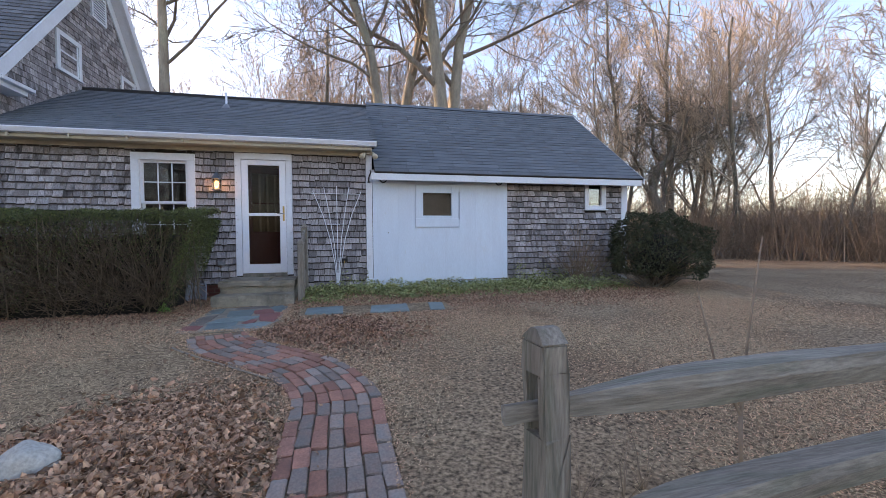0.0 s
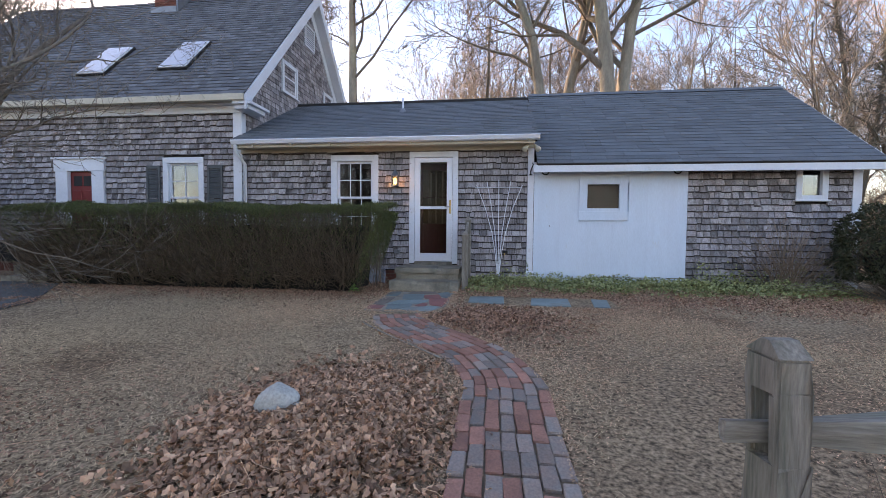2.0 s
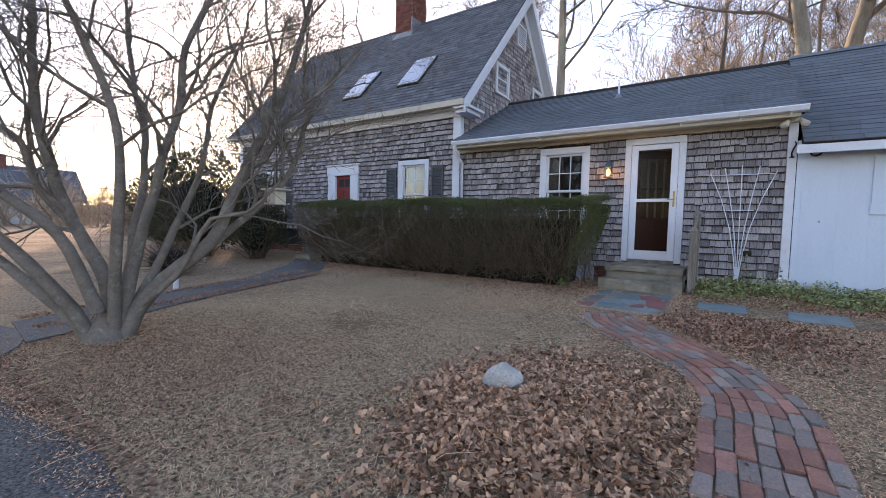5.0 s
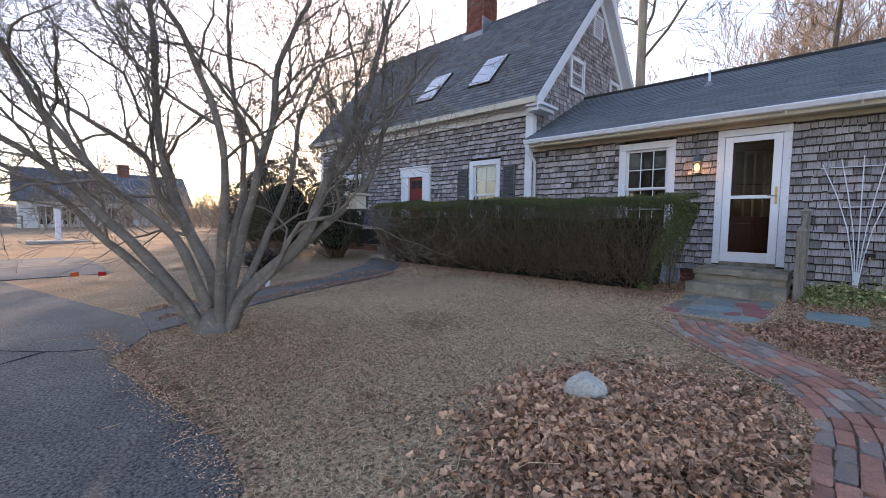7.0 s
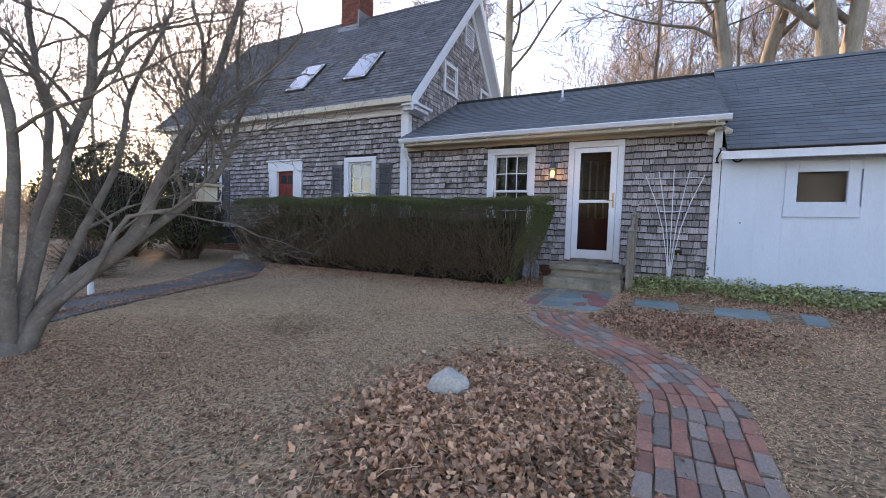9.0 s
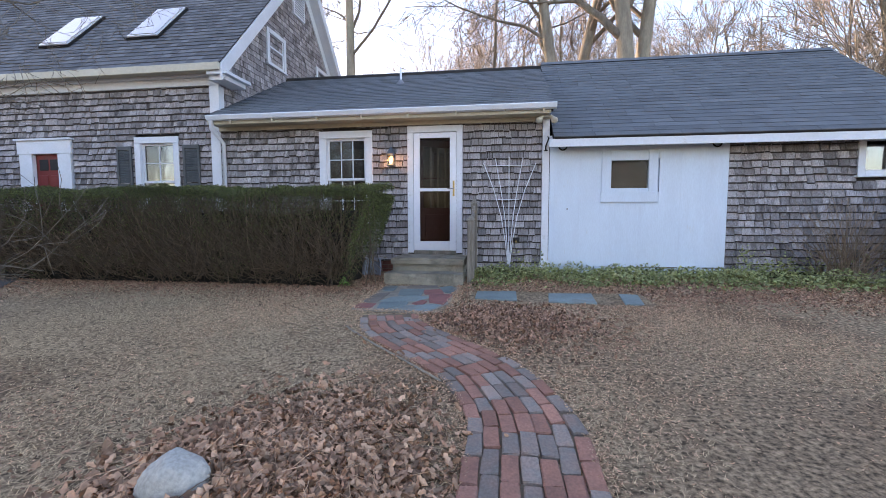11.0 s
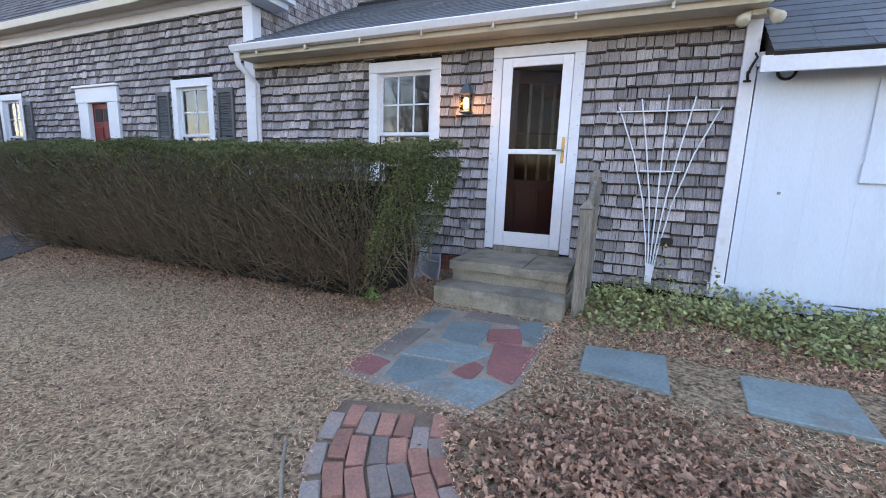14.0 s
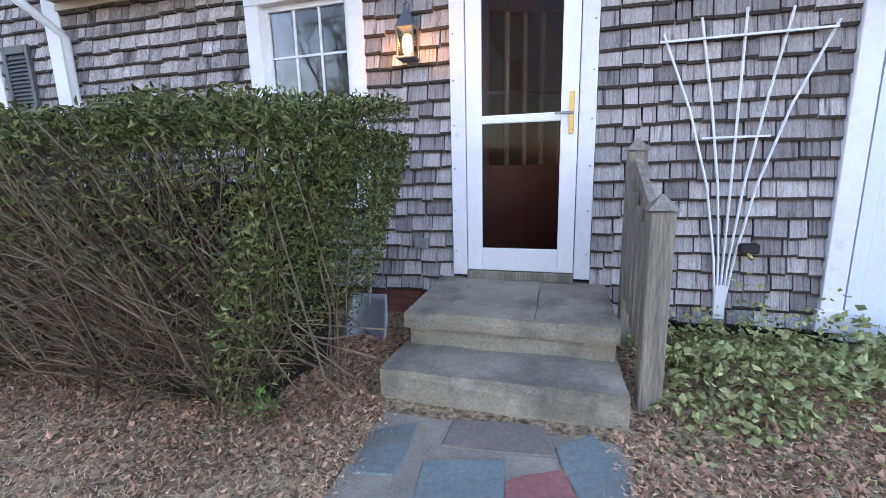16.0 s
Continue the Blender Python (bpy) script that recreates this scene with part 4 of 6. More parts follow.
for xa, xb, z in ((-0.58, 0.31, 2.12), (-0.31, 0.05, 1.55)):
    part("crossbar", boxes((xa, xb, W - 0.068, W - 0.056, z - 0.006, z + 0.006)), M_white, tr)
part("foot", boxes((-0.155, -0.09, W - 0.06, W - 0.03, 0.40, 0.62), bevel=0.003), M_white, tr)

# ---- steps and rail ----
st = root("steps", (-1.42, 7.2, 0.2), "two mossy cracked concrete steps below the storm door", "steps")


def worn_block(x0, x1, y0, y1, z0, z1, seed):
    bm = boxes((x0, x1, y0, y1, z0, z1))
    bmesh.ops.subdivide_edges(bm, edges=bm.edges[:], cuts=7, use_grid_fill=True)
    for q in bm.verts:
        e = noise.noise_vector(q.co * 5 + Vector((seed, 0, 0)))
        q.co += e * 0.012
        on = [abs(q.co.y - y0) < 0.03, abs(q.co.z - z1) < 0.03, abs(q.co.x - x0) < 0.03 or abs(q.co.x - x1) < 0.03]
        if sum(on) > 1:
            q.co += (Vector(((x0 + x1) / 2, (y0 + y1) / 2, (z0 + z1) / 2)) - q.co).normalized() * 0.014
    return bm


part("lower_step", worn_block(-2.02, -0.80, 6.60, 7.3, 0.15, 0.395, 1), M_concrete, st)
part("riser", worn_block(-1.98, -0.82, 6.95, W + 0.02, 0.38, 0.50, 5), M_concrete, st)
part("tread", worn_block(-1.995, -1.24, 6.91, W + 0.03, 0.505, 0.595, 9), M_concrete, st)
part("tread", worn_block(-1.258, -0.81, 6.915, W + 0.03, 0.50, 0.588, 12), M_concrete, st, "broken-off corner of the top tread")
rail = root("stair_rail", (-0.71, 7.1, 0.2), "grey weathered wooden stair rail with two capped posts", "railing")


def capped_post(x, y, z0, z1, s):
    bm = boxes((x - s, x + s, y - s, y + s, z0, z1 - 0.08), bevel=0.006)
    part("post", bm, M_grey_wood, rail)
    c = bmesh.new()
    bmesh.ops.create_cone(c, segments=4, radius1=s * 1.75, radius2=0.005, depth=0.07, cap_ends=True, matrix=Matrix.Translation((x, y, z1 - 0.04)) @ Matrix.Rotation(math.pi / 4, 4, 'Z'))
    part("post_cap", c, M_grey_wood, rail)


capped_post(-0.70, 6.80, 0.15, 1.28, 0.052)
capped_post(-0.70, 7.52, 0.15, 1.56, 0.052)
part("rail_board", prism([(6.85, 1.02), (7.47, 1.30), (7.47, 1.44), (6.85, 1.16)], "x", -0.72, -0.68), M_grey_wood, rail)
part("rail_board", prism([(6.85, 0.45), (7.47, 0.62), (7.47, 0.74), (6.85, 0.57)], "x", -0.72, -0.68), M_grey_wood, rail)
for k in range(4):
    y = 6.93 + 0.145 * k
    part("baluster", boxes((-0.745, -0.722, y, y + 0.10, 0.50 + 0.03 * k, 1.12 + 0.065 * k), bevel=0.004), M_grey_wood, rail)
pan = root("snow_shovel", (-2.42, 7.3, 0.22), "blue-grey metal scoop shovel leaning behind the hedge", "shovel")
bm = bmesh.new()
bmesh.ops.create_grid(bm, x_segments=8, y_segments=8, size=0.17)
for q in bm.verts:
    q.co.z = 1.6 * q.co.x ** 2 + (0.5 * (q.co.y - 0.1) ** 2 if q.co.y > 0.1 else 0)
    q.co.x *= 1.0 - max(q.co.y, 0) * 0.9
bm.transform(Matrix.Translation((-2.42, 7.32, 0.38)) @ Matrix.Rotation(radians(68), 4, 'X'))
r = bmesh.ops.extrude_face_region(bm, geom=bm.faces[:])
for q in r["geom"]:
    if isinstance(q, bmesh.types.BMVert):
        q.co.y += 0.008
part("scoop", bm, M_metal, pan, smooth=True)
tubes("handle", [rod((-2.42, 7.36, 0.46), (-2.50, 7.66, 1.3), 0.014)], M_grey_wood, pan)

# front door's stone step
fs = root("front_step", (-9.3, 7.2, 0.2), "low grey granite step at the red front door", "step")
part("slab", worn_block(-10.0, -8.6, 6.9, W - 0.02, 0.1, 0.50, 3), M_concrete, fs)
part("slab", worn_block(-9.7, -8.3, 6.45, 6.95, 0.1, 0.33, 6), M_concrete, fs)
# brick foundation
fo = root("foundation", (-8, W, 0.1), "red brick foundation below the shingles", "foundation", kind="structure")
part("core", boxes((HX0, -2.0, W + 0.0, W + 0.15, 0.0, 0.48)), M_sand, fo)
part("skirt", boxes((HX0 - 0.02, -12.9, W - 0.04, W + 0.02, 0.49, 0.95), bevel=0.004), M_cream, fo, "cream skirt board")

# ---- fence ----
fence = root("split_rail_fence", (0.52, 0.56, 0.0), "grey weathered split-rail wooden fence with mortised posts", "fence")


def fence_post(x, y, h):
    hw, hd = 0.041, 0.052
    slots = ((0.33, 0.48), (0.73, 0.90))
    bm = bmesh.new()
    zs = [-0.1]
    for a, b in slots:
        zs += [a, b]
    zs.append(h)
    for i in range(0, len(zs) - 1):
        if i % 2 == 0:
            box(bm, -hw, hw, -hd, hd, zs[i], zs[i + 1])
        else:
            box(bm, -hw, hw, -hd, -0.022, zs[i], zs[i + 1])
            box(bm, -hw, hw, 0.022, hd, zs[i], zs[i + 1])
    bmesh.ops.remove_doubles(bm, verts=bm.verts, dist=1e-4)
    bmesh.ops.bevel(bm, geom=[e for e in bm.edges if len(e.link_faces) == 2 and e.calc_face_angle(0) > 1], offset=0.007, segments=2, affect='EDGES')
    c = bmesh.ops.create_cube(bm, size=1.0, matrix=Matrix.LocRotScale((0, 0, h + 0.018), None, (2 * hw, 2 * hd, 0.036)))
    for q in c["verts"]:
        if q.co.z > h + 0.02:
            q.co.y *= 0.25
            q.co.x *= 0.9
    for q in bm.verts:
        q.co += noise.noise_vector(q.co * 6 + Vector((x, 0, 0))) * 0.006
    bm.transform(Matrix.Translation((x, y, 0)) @ Matrix.Rotation(radians(8), 4, 'Z'))
    part("post", bm, M_grey_wood, fence)


def fence_rail(a, b, r):
    """A split rail, flattened into a tenon at both ends, with a flat cleft top."""
    a, b = Vector(a), Vector(b)
    d = (b - a).normalized()
    s = d.cross(Vector((0, 0, 1))).normalized()
    n = 22
    prof = [(-0.55, -0.75), (0.5, -0.85), (0.85, 0.1), (0.75, 0.62), (-0.8, 0.5), (-0.95, -0.1)]
    v, f = [], []
    for i in range(n + 1):
        t = i / n
        L = (b - a).length * t
        k = min(1.0, 0.2 + max(0.0, min(L, (b - a).length - L) - 0.12) * 1.5)
        p = a.lerp(b, t) + Vector((0, 0, 0.012 * math.sin(5 * t)))
        for j, (px, pz) in enumerate(prof):
            w = noise.noise(Vector((L * 3, j * 7.3, a.z * 9))) * 0.12
            v.append(tuple(p + s * (px + w) * r * k + Vector((0, 0, (pz + w) * r * (0.32 + 0.68 * k)))))
    m = len(prof)
    for i in range(n):
        for j in range(m):
            f.append((i * m + j, i * m + (j + 1) % m, (i + 1) * m + (j + 1) % m, (i + 1) * m + j))
    f += [tuple(range(m))[::-1], tuple(n * m + j for j in range(m))]
    raw("rail", v, f, M_rail_wood, fence)


fence_post(0.505, 0.585, 0.985)
fence_post(2.95, 0.80, 0.99)
fence_rail((0.38, 0.575, 0.80), (3.05, 0.81, 0.775), 0.078)
fence_rail((0.38, 0.575, 0.41), (3.05, 0.81, 0.42), 0.08)

# ---- brick path ----
path_root = root("brick_path", (-0.3, 2.5, 0.05), "winding path of red and grey bricks", "path")
CENTRE = [(-0.07, -0.9), (-0.07, 0.5), (-0.07, 1.5), (-0.08, 2.2), (-0.08, 2.62), (-0.13, 2.95), (-0.32, 3.40), (-0.50, 3.63), (-0.73, 3.87), (-1.0, 4.13), (-1.18, 4.33), (-1.34, 4.57), (-1.48, 4.98)]


def smooth_line(pts, step):
    out, P = [], [Vector((x, y, 0)) for x, y in pts]
    P = [2 * P[0] - P[1]] + P + [2 * P[-1] - P[-2]]
    for i in range(1, len(P) - 2):
        for k in range(40):
            t = k / 40
            a, b, c, d = P[i - 1:i + 3]
            out.append(0.5 * (2 * b + (c - a) * t + (2 * a - 5 * b + 4 * c - d) * t * t + (3 * b - a - 3 * c + d) * t ** 3))
    out.append(P[-2])
    line, acc = [out[0]], 0.0
    for p, q in zip(out, out[1:]):
        acc += (q - p).length
        if acc >= step:
            line.append(q)
            acc = 0.0
    return line


line = smooth_line(CENTRE, 0.05)
COLS, BW, BL = 7, 0.093, 0.188


def path_point(s, off):
    i = min(max(s / 0.05, 0), len(line) - 1.001)
    k = int(i)
    p = line[k].lerp(line[k + 1], i - k)
    d = (line[min(k + 3, len(line) - 1)] - line[max(k - 3, 0)]).normalized()
    return p + Vector((d.y, -d.x, 0)) * off, d


half = COLS * BW / 2 - 0.004
outline = [path_point(0.05 * k, -half)[0] for k in range(0, len(line), 3)] + [path_point(0.05 * k, half)[0] for k in range(len(line) - 1, -1, -3)]
v, f = [], []
nk = len(line)
for k in range(nk):
    for o in (-half, 0.0, half):
        p, _ = path_point(0.05 * k, o)
        v.append((p.x, p.y, max(GK * (p.y - GY0), 0) + 0.006))
for k in range(nk - 1):
    for j in (0, 1):
        a = k * 3 + j
        f.append((a, a + 1, a + 4, a + 3))
raw("sand_bed", v, f, M_sand, path_root, "dark sandy bed")


def brick_mesh(seed, mat):
    bm = boxes((-0.5, 0.5, -0.5, 0.5, -0.5, 0.5))
    bm.transform(Matrix.Diagonal((BL - 0.008, BW - 0.007, 0.06, 1)))
    bmesh.ops.bevel(bm, geom=[e for e in bm.edges if e.verts[0].co.z > 0 or e.verts[1].co.z > 0], offset=0.006, segments=1, affect='EDGES')
    r = random.Random(seed)
    for q in bm.verts:
        q.co += Vector((r.uniform(-1, 1), r.uniform(-1, 1), r.uniform(-0.5, 0.5))) * 0.0055
    me = bpy.data.meshes.new("brick")
    bm.to_mesh(me)
    bm.free()
    me.materials.append(mat)
    return me


brick_kinds = [brick_mesh(k, M_brick if k < 5 else M_brick_grey) for k in range(9)]
total = 0.05 * (len(line) - 1)
brk = random.Random(3)
path_inv = Matrix.Translation(-path_root.location)
count = 0
for c in range(COLS):
    off = (c - (COLS - 1) / 2) * BW
    s = 0.02 + brk.uniform(0, 0.16)
    while s < total - 0.12:
        p, d = path_point(s, off)
        bend = 1.0
        q1, _ = path_point(s + 0.1, off)
        q0, _ = path_point(s - 0.1, off)
        stretch = max((q1 - q0).length / 0.2, 0.45) if 0.15 < s < total - 0.2 else 1.0
        o = new("brick", brk.choice(brick_kinds))
        o.parent = path_root
        o.matrix_parent_inverse = path_inv
        z = max(GK * (p.y - GY0), 0.0) + 0.006 - 0.03 + 0.018 + brk.uniform(-0.004, 0.004)
        o.location = (p.x + brk.uniform(-0.004, 0.004), p.y, z)
        o.rotation_euler = (brk.uniform(-0.02, 0.02), brk.uniform(-0.02, 0.02) - 0.03, math.atan2(d.y, d.x) + brk.uniform(-0.03, 0.03))
        o.scale = (min(stretch, 1.12), 1, 1)
        s += BL + brk.uniform(-0.006, 0.006)
        count += 1
edging = root("path_edging", (-1.15, 3.7, 0.12), "thin pale plastic edging strip along the path", "edging")
ev, ef = [], []
pts = [Vector((x, y, max(GK * (y - GY0), 0) + 0.014)) for x, y in ((-1.78, 4.44), (-1.67, 4.30), (-1.34, 3.95), (-1.06, 3.68), (-0.86, 3.48), (-0.64, 3.26))]
tubes("strip", [(pts, [0.009] * 6, 6)], M_mortar, edging)

# ---- flagstones and stepping slabs ----
flags = root("flagstone_patio", (-1.4, 5.8, 0.18), "irregular blue, red and brown flagstones set in mortar", "paving")
slab_on_ground("mortar_bed", [(-1.98, 5.1), (-1.07, 5.0), (-0.88, 5.45), (-0.82, 6.5), (-1.95, 6.5)], M_mortar, 0.014, 0.06, "", "", parent=flags)


def flag(pts, mat):
    c = Vector((sum(p[0] for p in pts) / len(pts), sum(p[1] for p in pts) / len(pts), 0))
    out = []
    n = len(pts)
    for i in range(n):
        a, b = Vector((*pts[i], 0)), Vector((*pts[(i + 1) % n], 0))
        for t in (0.0, 0.33, 0.66):
            p = a.lerp(b, t)
            p = p + (c - p).normalized() * (-0.022 + 0.02 * abs(noise.noise(p * 9)))
            out.append(p)
    bm = bmesh.new()
    zf = lambda p, h: Vector((p.x, p.y, GK * (p.y - GY0) + h if p.y < 6.4 else GMAX + h))
    top = [bm.verts.new(zf(p + (c - p) * 0.03, 0.023)) for p in out]
    mid = [bm.verts.new(zf(p, 0.018)) for p in out]
    bot = [bm.verts.new(zf(p, -0.03)) for p in out]
    bm.faces.new(top)
    m = len(out)
    for A, B in ((top, mid), (mid, bot)):
        for i in range(m):
            bm.faces.new((A[i], B[i], B[(i + 1) % m], A[(i + 1) % m]))
    bmesh.ops.recalc_face_normals(bm, faces=bm.faces)
    part("flagstone", bm, mat, flags)


FLAGS = [
    ("b", [(-1.59, 5.86), (-1.30, 5.84), (-1.33, 6.28), (-1.64, 6.2)]), ("r", [(-1.24, 5.95), (-1.02, 6.01), (-1.09, 6.28), (-1.30, 6.17)]),
    ("b", [(-1.03, 6.14), (-0.91, 6.05), (-0.86, 6.35), (-0.97, 6.52), (-1.11, 6.40)]), ("n", [(-1.59, 6.32), (-1.13, 6.36), (-1.19, 6.54), (-1.58, 6.50)]),
    ("r", [(-1.10, 5.50), (-0.93, 5.43), (-0.89, 5.98), (-1.18, 5.92)]), ("b", [(-1.74, 5.50), (-1.28, 5.56), (-1.18, 5.77), (-1.31, 5.82), (-1.64, 5.72)]),
]
FLAGS += [
    ("b", [(-1.68, 5.18), (-1.56, 5.15), (-1.38, 5.33), (-1.39, 5.48), (-1.70, 5.44)]), ("r", [(-1.30, 5.41), (-1.18, 5.37), (-1.16, 5.54), (-1.23, 5.58)]),
    ("n", [(-1.93, 5.42), (-1.78, 5.45), (-1.75, 5.96), (-1.91, 5.88)]), ("r", [(-1.95, 5.16), (-1.77, 5.15), (-1.76, 5.34), (-1.95, 5.37)]),
    ("b", [(-1.90, 6.10), (-1.75, 6.12), (-1.76, 6.43), (-1.92, 6.33)]), ("b", [(-1.50, 5.12), (-1.06, 5.08), (-0.97, 5.36), (-1.05, 5.40), (-1.40, 5.26)]),
]
for m_, pts in FLAGS:
    flag(pts, {"b": M_blue, "r": M_redstone, "n": M_brownstone}[m_])
for pts in (((-0.57, 5.82), (-0.04, 5.74), (-0.03, 6.29), (-0.57, 6.22)), ((0.35, 5.71), (0.92, 5.70), (0.96, 6.24), (0.39, 6.18)), ((1.25, 5.69), (1.47, 5.70), (1.55, 6.22), (1.32, 6.26))):
    sl_ = prism([(x, y) for x, y in pts], "z", -0.03, 0.02, bevel=0.006)
    for q in sl_.verts:
        q.co.z += GK * (q.co.y - GY0) + 0.0
        q.co += noise.noise_vector(q.co * 4) * 0.008
    tagged(part("stepping_stone", sl_, M_blue), "flat blue-grey stone slab laid in the mulch", "stepping stone", "stepping stones by the ivy bed")

# ---- rock on the leaf pile ----
bm = bmesh.new()
bmesh.ops.create_icosphere(bm, subdivisions=4, radius=1.0)
for q in bm.verts:
    k = 1 + 0.22 * noise.noise(q.co * 1.3 + Vector((4, 0, 0))) + 0.05 * noise.noise(q.co * 5)
    q.co = Vector((q.co.x * 0.125, q.co.y * 0.10, min(max(q.co.z, -0.4), 0.9 + 0.35 * q.co.x) * 0.115)) * k
bm.transform(Matrix.Translation((-1.44, 1.80, 0.24)) @ Matrix.Rotation(-0.25, 4, 'Y'))
tagged(part("rock", bm, M_rock, smooth=True), "pale grey rounded rock half buried in dry leaves", "rock")


# ---- leaf litter ----
lr = random.Random(11)


def litter(name, n, pick, mat, size, label, category, flat=0.6, bend=0.3, lift=0.01, lobed=False, slim=1.0):
    spots = []
    while len(spots) < n:
        q = pick()
        if q is None:
            continue
        x, y, h = q
        nn = Vector((lr.gauss(0, flat), lr.gauss(0, flat), 1)).normalized()
        spots.append((Vector((x, y, ground_z(x, y) + lift + h)), nn))
    return tagged(cards(name, spots, mat, None, size, lr, lobed, bend, slim=slim), label, category, kind="stuff")


def on_path(x, y):
    if not (-2.0 < x < 0.45 and y < 5.0):
        return False
    b = min(((q.x - x) ** 2 + (q.y - y) ** 2) for q in line[::3])
    return b < (0.33 + 0.05 * noise.noise(Vector((x * 4, y * 4, 0)))) ** 2


def on_flags(x, y):
    w = 0.06 * noise.noise(Vector((x * 5, y * 5, 2)))
    return -1.96 - w < x < -0.86 + w and 5.0 <= y < 7.8 or -0.62 < x < 1.6 and 5.66 < y < 6.3


def pile_a():
    x, y = -1.15 + lr.gauss(0, 0.36), 1.85 + lr.gauss(0, 0.52)
    if on_path(x, y) and lr.random() > 0.04 or ((x + 1.42) / 0.16) ** 2 + ((y - 1.8) / 0.12) ** 2 < 1:
        return None
    return x, y, lr.random() * 0.035


def pile_b():
    x, y = -0.2 + lr.gauss(0, 0.5), 4.75 + lr.gauss(0, 0.42)
    return None if (on_path(x, y) and lr.random() > 0.03) or on_flags(x, y) else (x, y, lr.random() * 0.02)


def yard():
    x, y = lr.uniform(-8, 8), lr.uniform(-1.0, 7.6)
    d = noise.noise(Vector((x * 0.5, y * 0.5, 9)))
    if (on_path(x, y) and lr.random() > 0.03) or on_flags(x, y) or x < -2.3 and y < 0.3 or lr.random() > 0.5 + d - (0.62 if x < -1.4 else 0):
        return None
    return x, y, 0


def bed():
    x, y = lr.uniform(-9, 6), 6.5 + lr.gauss(0, 0.5)
    return None if on_flags(x, y) or y > 7.75 else (x, y, lr.random() * 0.015)


def tree_ring():
    x, y = -4.3 + lr.gauss(0, 1.25), 0.75 + lr.gauss(0, 0.75)
    return None if y < 0.06 + 0.12 * noise.noise(Vector((x * 2, y * 2, 1))) and lr.random() > 0.03 or x > -0.5 or x < -6.1 else (x, y, 0)


litter("leaf_pile", 9500, pile_a, M_leaf, 0.037, "heap of dry brown oak leaves", "leaves", flat=0.8, bend=0.5, lobed=True)
litter("leaf_pile", 4500, pile_b, M_mulch, 0.028, "low heap of brown leaf litter", "leaves", flat=0.7, bend=0.5, lobed=True)
litter("leaf_litter", 24000, bed, M_mulch, 0.026, "brown leaves and bark along the house", "leaves")
litter("leaf_litter", 12000, tree_ring, M_mulch, 0.020, "brown leaves under the yard tree", "leaves")
litter("bark_mulch", 150000, yard, M_chip, 0.017, "scattered bark chips and pine needles on the lawn", "mulch", flat=0.5, slim=0.42)


def paving_edge():
    k = lr.random()
    if k < 0.5:
        p, _ = path_point(lr.uniform(0.2, total), lr.choice((-1, 1)) * (half + abs(lr.gauss(0, 0.05)) - 0.03))
        return p.x, p.y, 0.012
    if k < 0.72:
        t = lr.random()
        x, y = lr.choice(((-1.96, 5.1 + 1.4 * t), (-0.84, 5.45 + 1.05 * t), (-1.98 + 1.1 * t, 5.06 - 0.05 * t)))
        return x + lr.gauss(0, 0.04), y + lr.gauss(0, 0.04), 0.016
    x = lr.uniform(-6.2, -2.1)
    return x, 0.10 + 0.10 * noise.noise(Vector((x * 1.7, 0, 3))) + lr.gauss(0, 0.07), 0.02


def walk_edge():
    y = lr.uniform(0.7, 5.2)
    x = lr.choice((-6.25 - 0.165 * y, -6.95 - 0.17 * min(y, 3.5)))
    return x + lr.gauss(0, 0.09), y, 0.025


litter("leaf_litter", 7000, paving_edge, M_chip, 0.015, "brown chips lapping over the paving edges", "leaves", flat=0.4, slim=0.5)
litter("leaf_litter", 3500, walk_edge, M_mulch, 0.022, "brown leaves along the walkway edges", "leaves", flat=0.4)
def fallen_twigs(name, n, pick, label, L0, L1):
    ln = []
    while len(ln) < n:
        q = pick()
        if q is None:
            continue
        x, y, h = q
        a, L = lr.uniform(0, 6.283), lr.uniform(L0, L1)
        z = ground_z(x, y) + 0.018 + h
        d = Vector((math.cos(a), math.sin(a), 0)) * L
        p = Vector((x, y, z))
        e = p + d
        e.z = ground_z(e.x, e.y) + 0.02 + h * 0.6
        ln.append(([p, p + d * 0.5 + Vector((lr.gauss(0, 0.12) * L, lr.gauss(0, 0.12) * L, 0.008)), e], [0.0024, 0.002, 0.001], 3))
    return tagged(tubes(name, ln, M_chip), label, "twigs", kind="stuff")


fallen_twigs("fallen_twig", 420, pile_a, "thin tan stalks among the dry leaves", 0.08, 0.28)
fallen_twigs("fallen_twig", 260, tree_ring, "thin fallen twigs below the yard tree", 0.06, 0.35)


def grass():
    v, f = [], []
    n = 0
    while n < 190000:
        x, y = lr.uniform(-7.5, 7.0), lr.uniform(-0.6, 7.0)
        d = noise.noise(Vector((x * 0.55, y * 0.55, 2.2))) + (0.32 if x < -1.2 else -0.26)
        if on_path(x, y) or on_flags(x, y) or x < -2.3 and y < 0.3 or lr.random() > 0.45 + d:
            continue
        n += 1
        a = lr.uniform(0, 6.283)
        L, h = lr.uniform(0.015, 0.05), lr.uniform(0.003, 0.016)
        z = ground_z(x, y) + 0.006
        dx, dy = math.cos(a) * L, math.sin(a) * L
        b = len(v)
        w = 0.0022
        v += [(x - dy / L * w, y + dx / L * w, z), (x + dy / L * w, y - dx / L * w, z), (x + dx, y + dy, z + h)]
        f.append((b, b + 1, b + 2))
    return tagged(raw("dry_grass", v, f, M_grass), "flattened straw-coloured dormant grass", "grass", kind="stuff")


grass()

# ---- hedge ----
hr = random.Random(21)
HXA, HXB, HYA, HYB, HZ = -8.9, -1.95, 5.80, 7.1, 1.60
hedge = root("hedge", ((HXA + HXB) / 2, 6.5, 0.2), "clipped evergreen hedge, green on top with bare brown twigs below", "hedge")


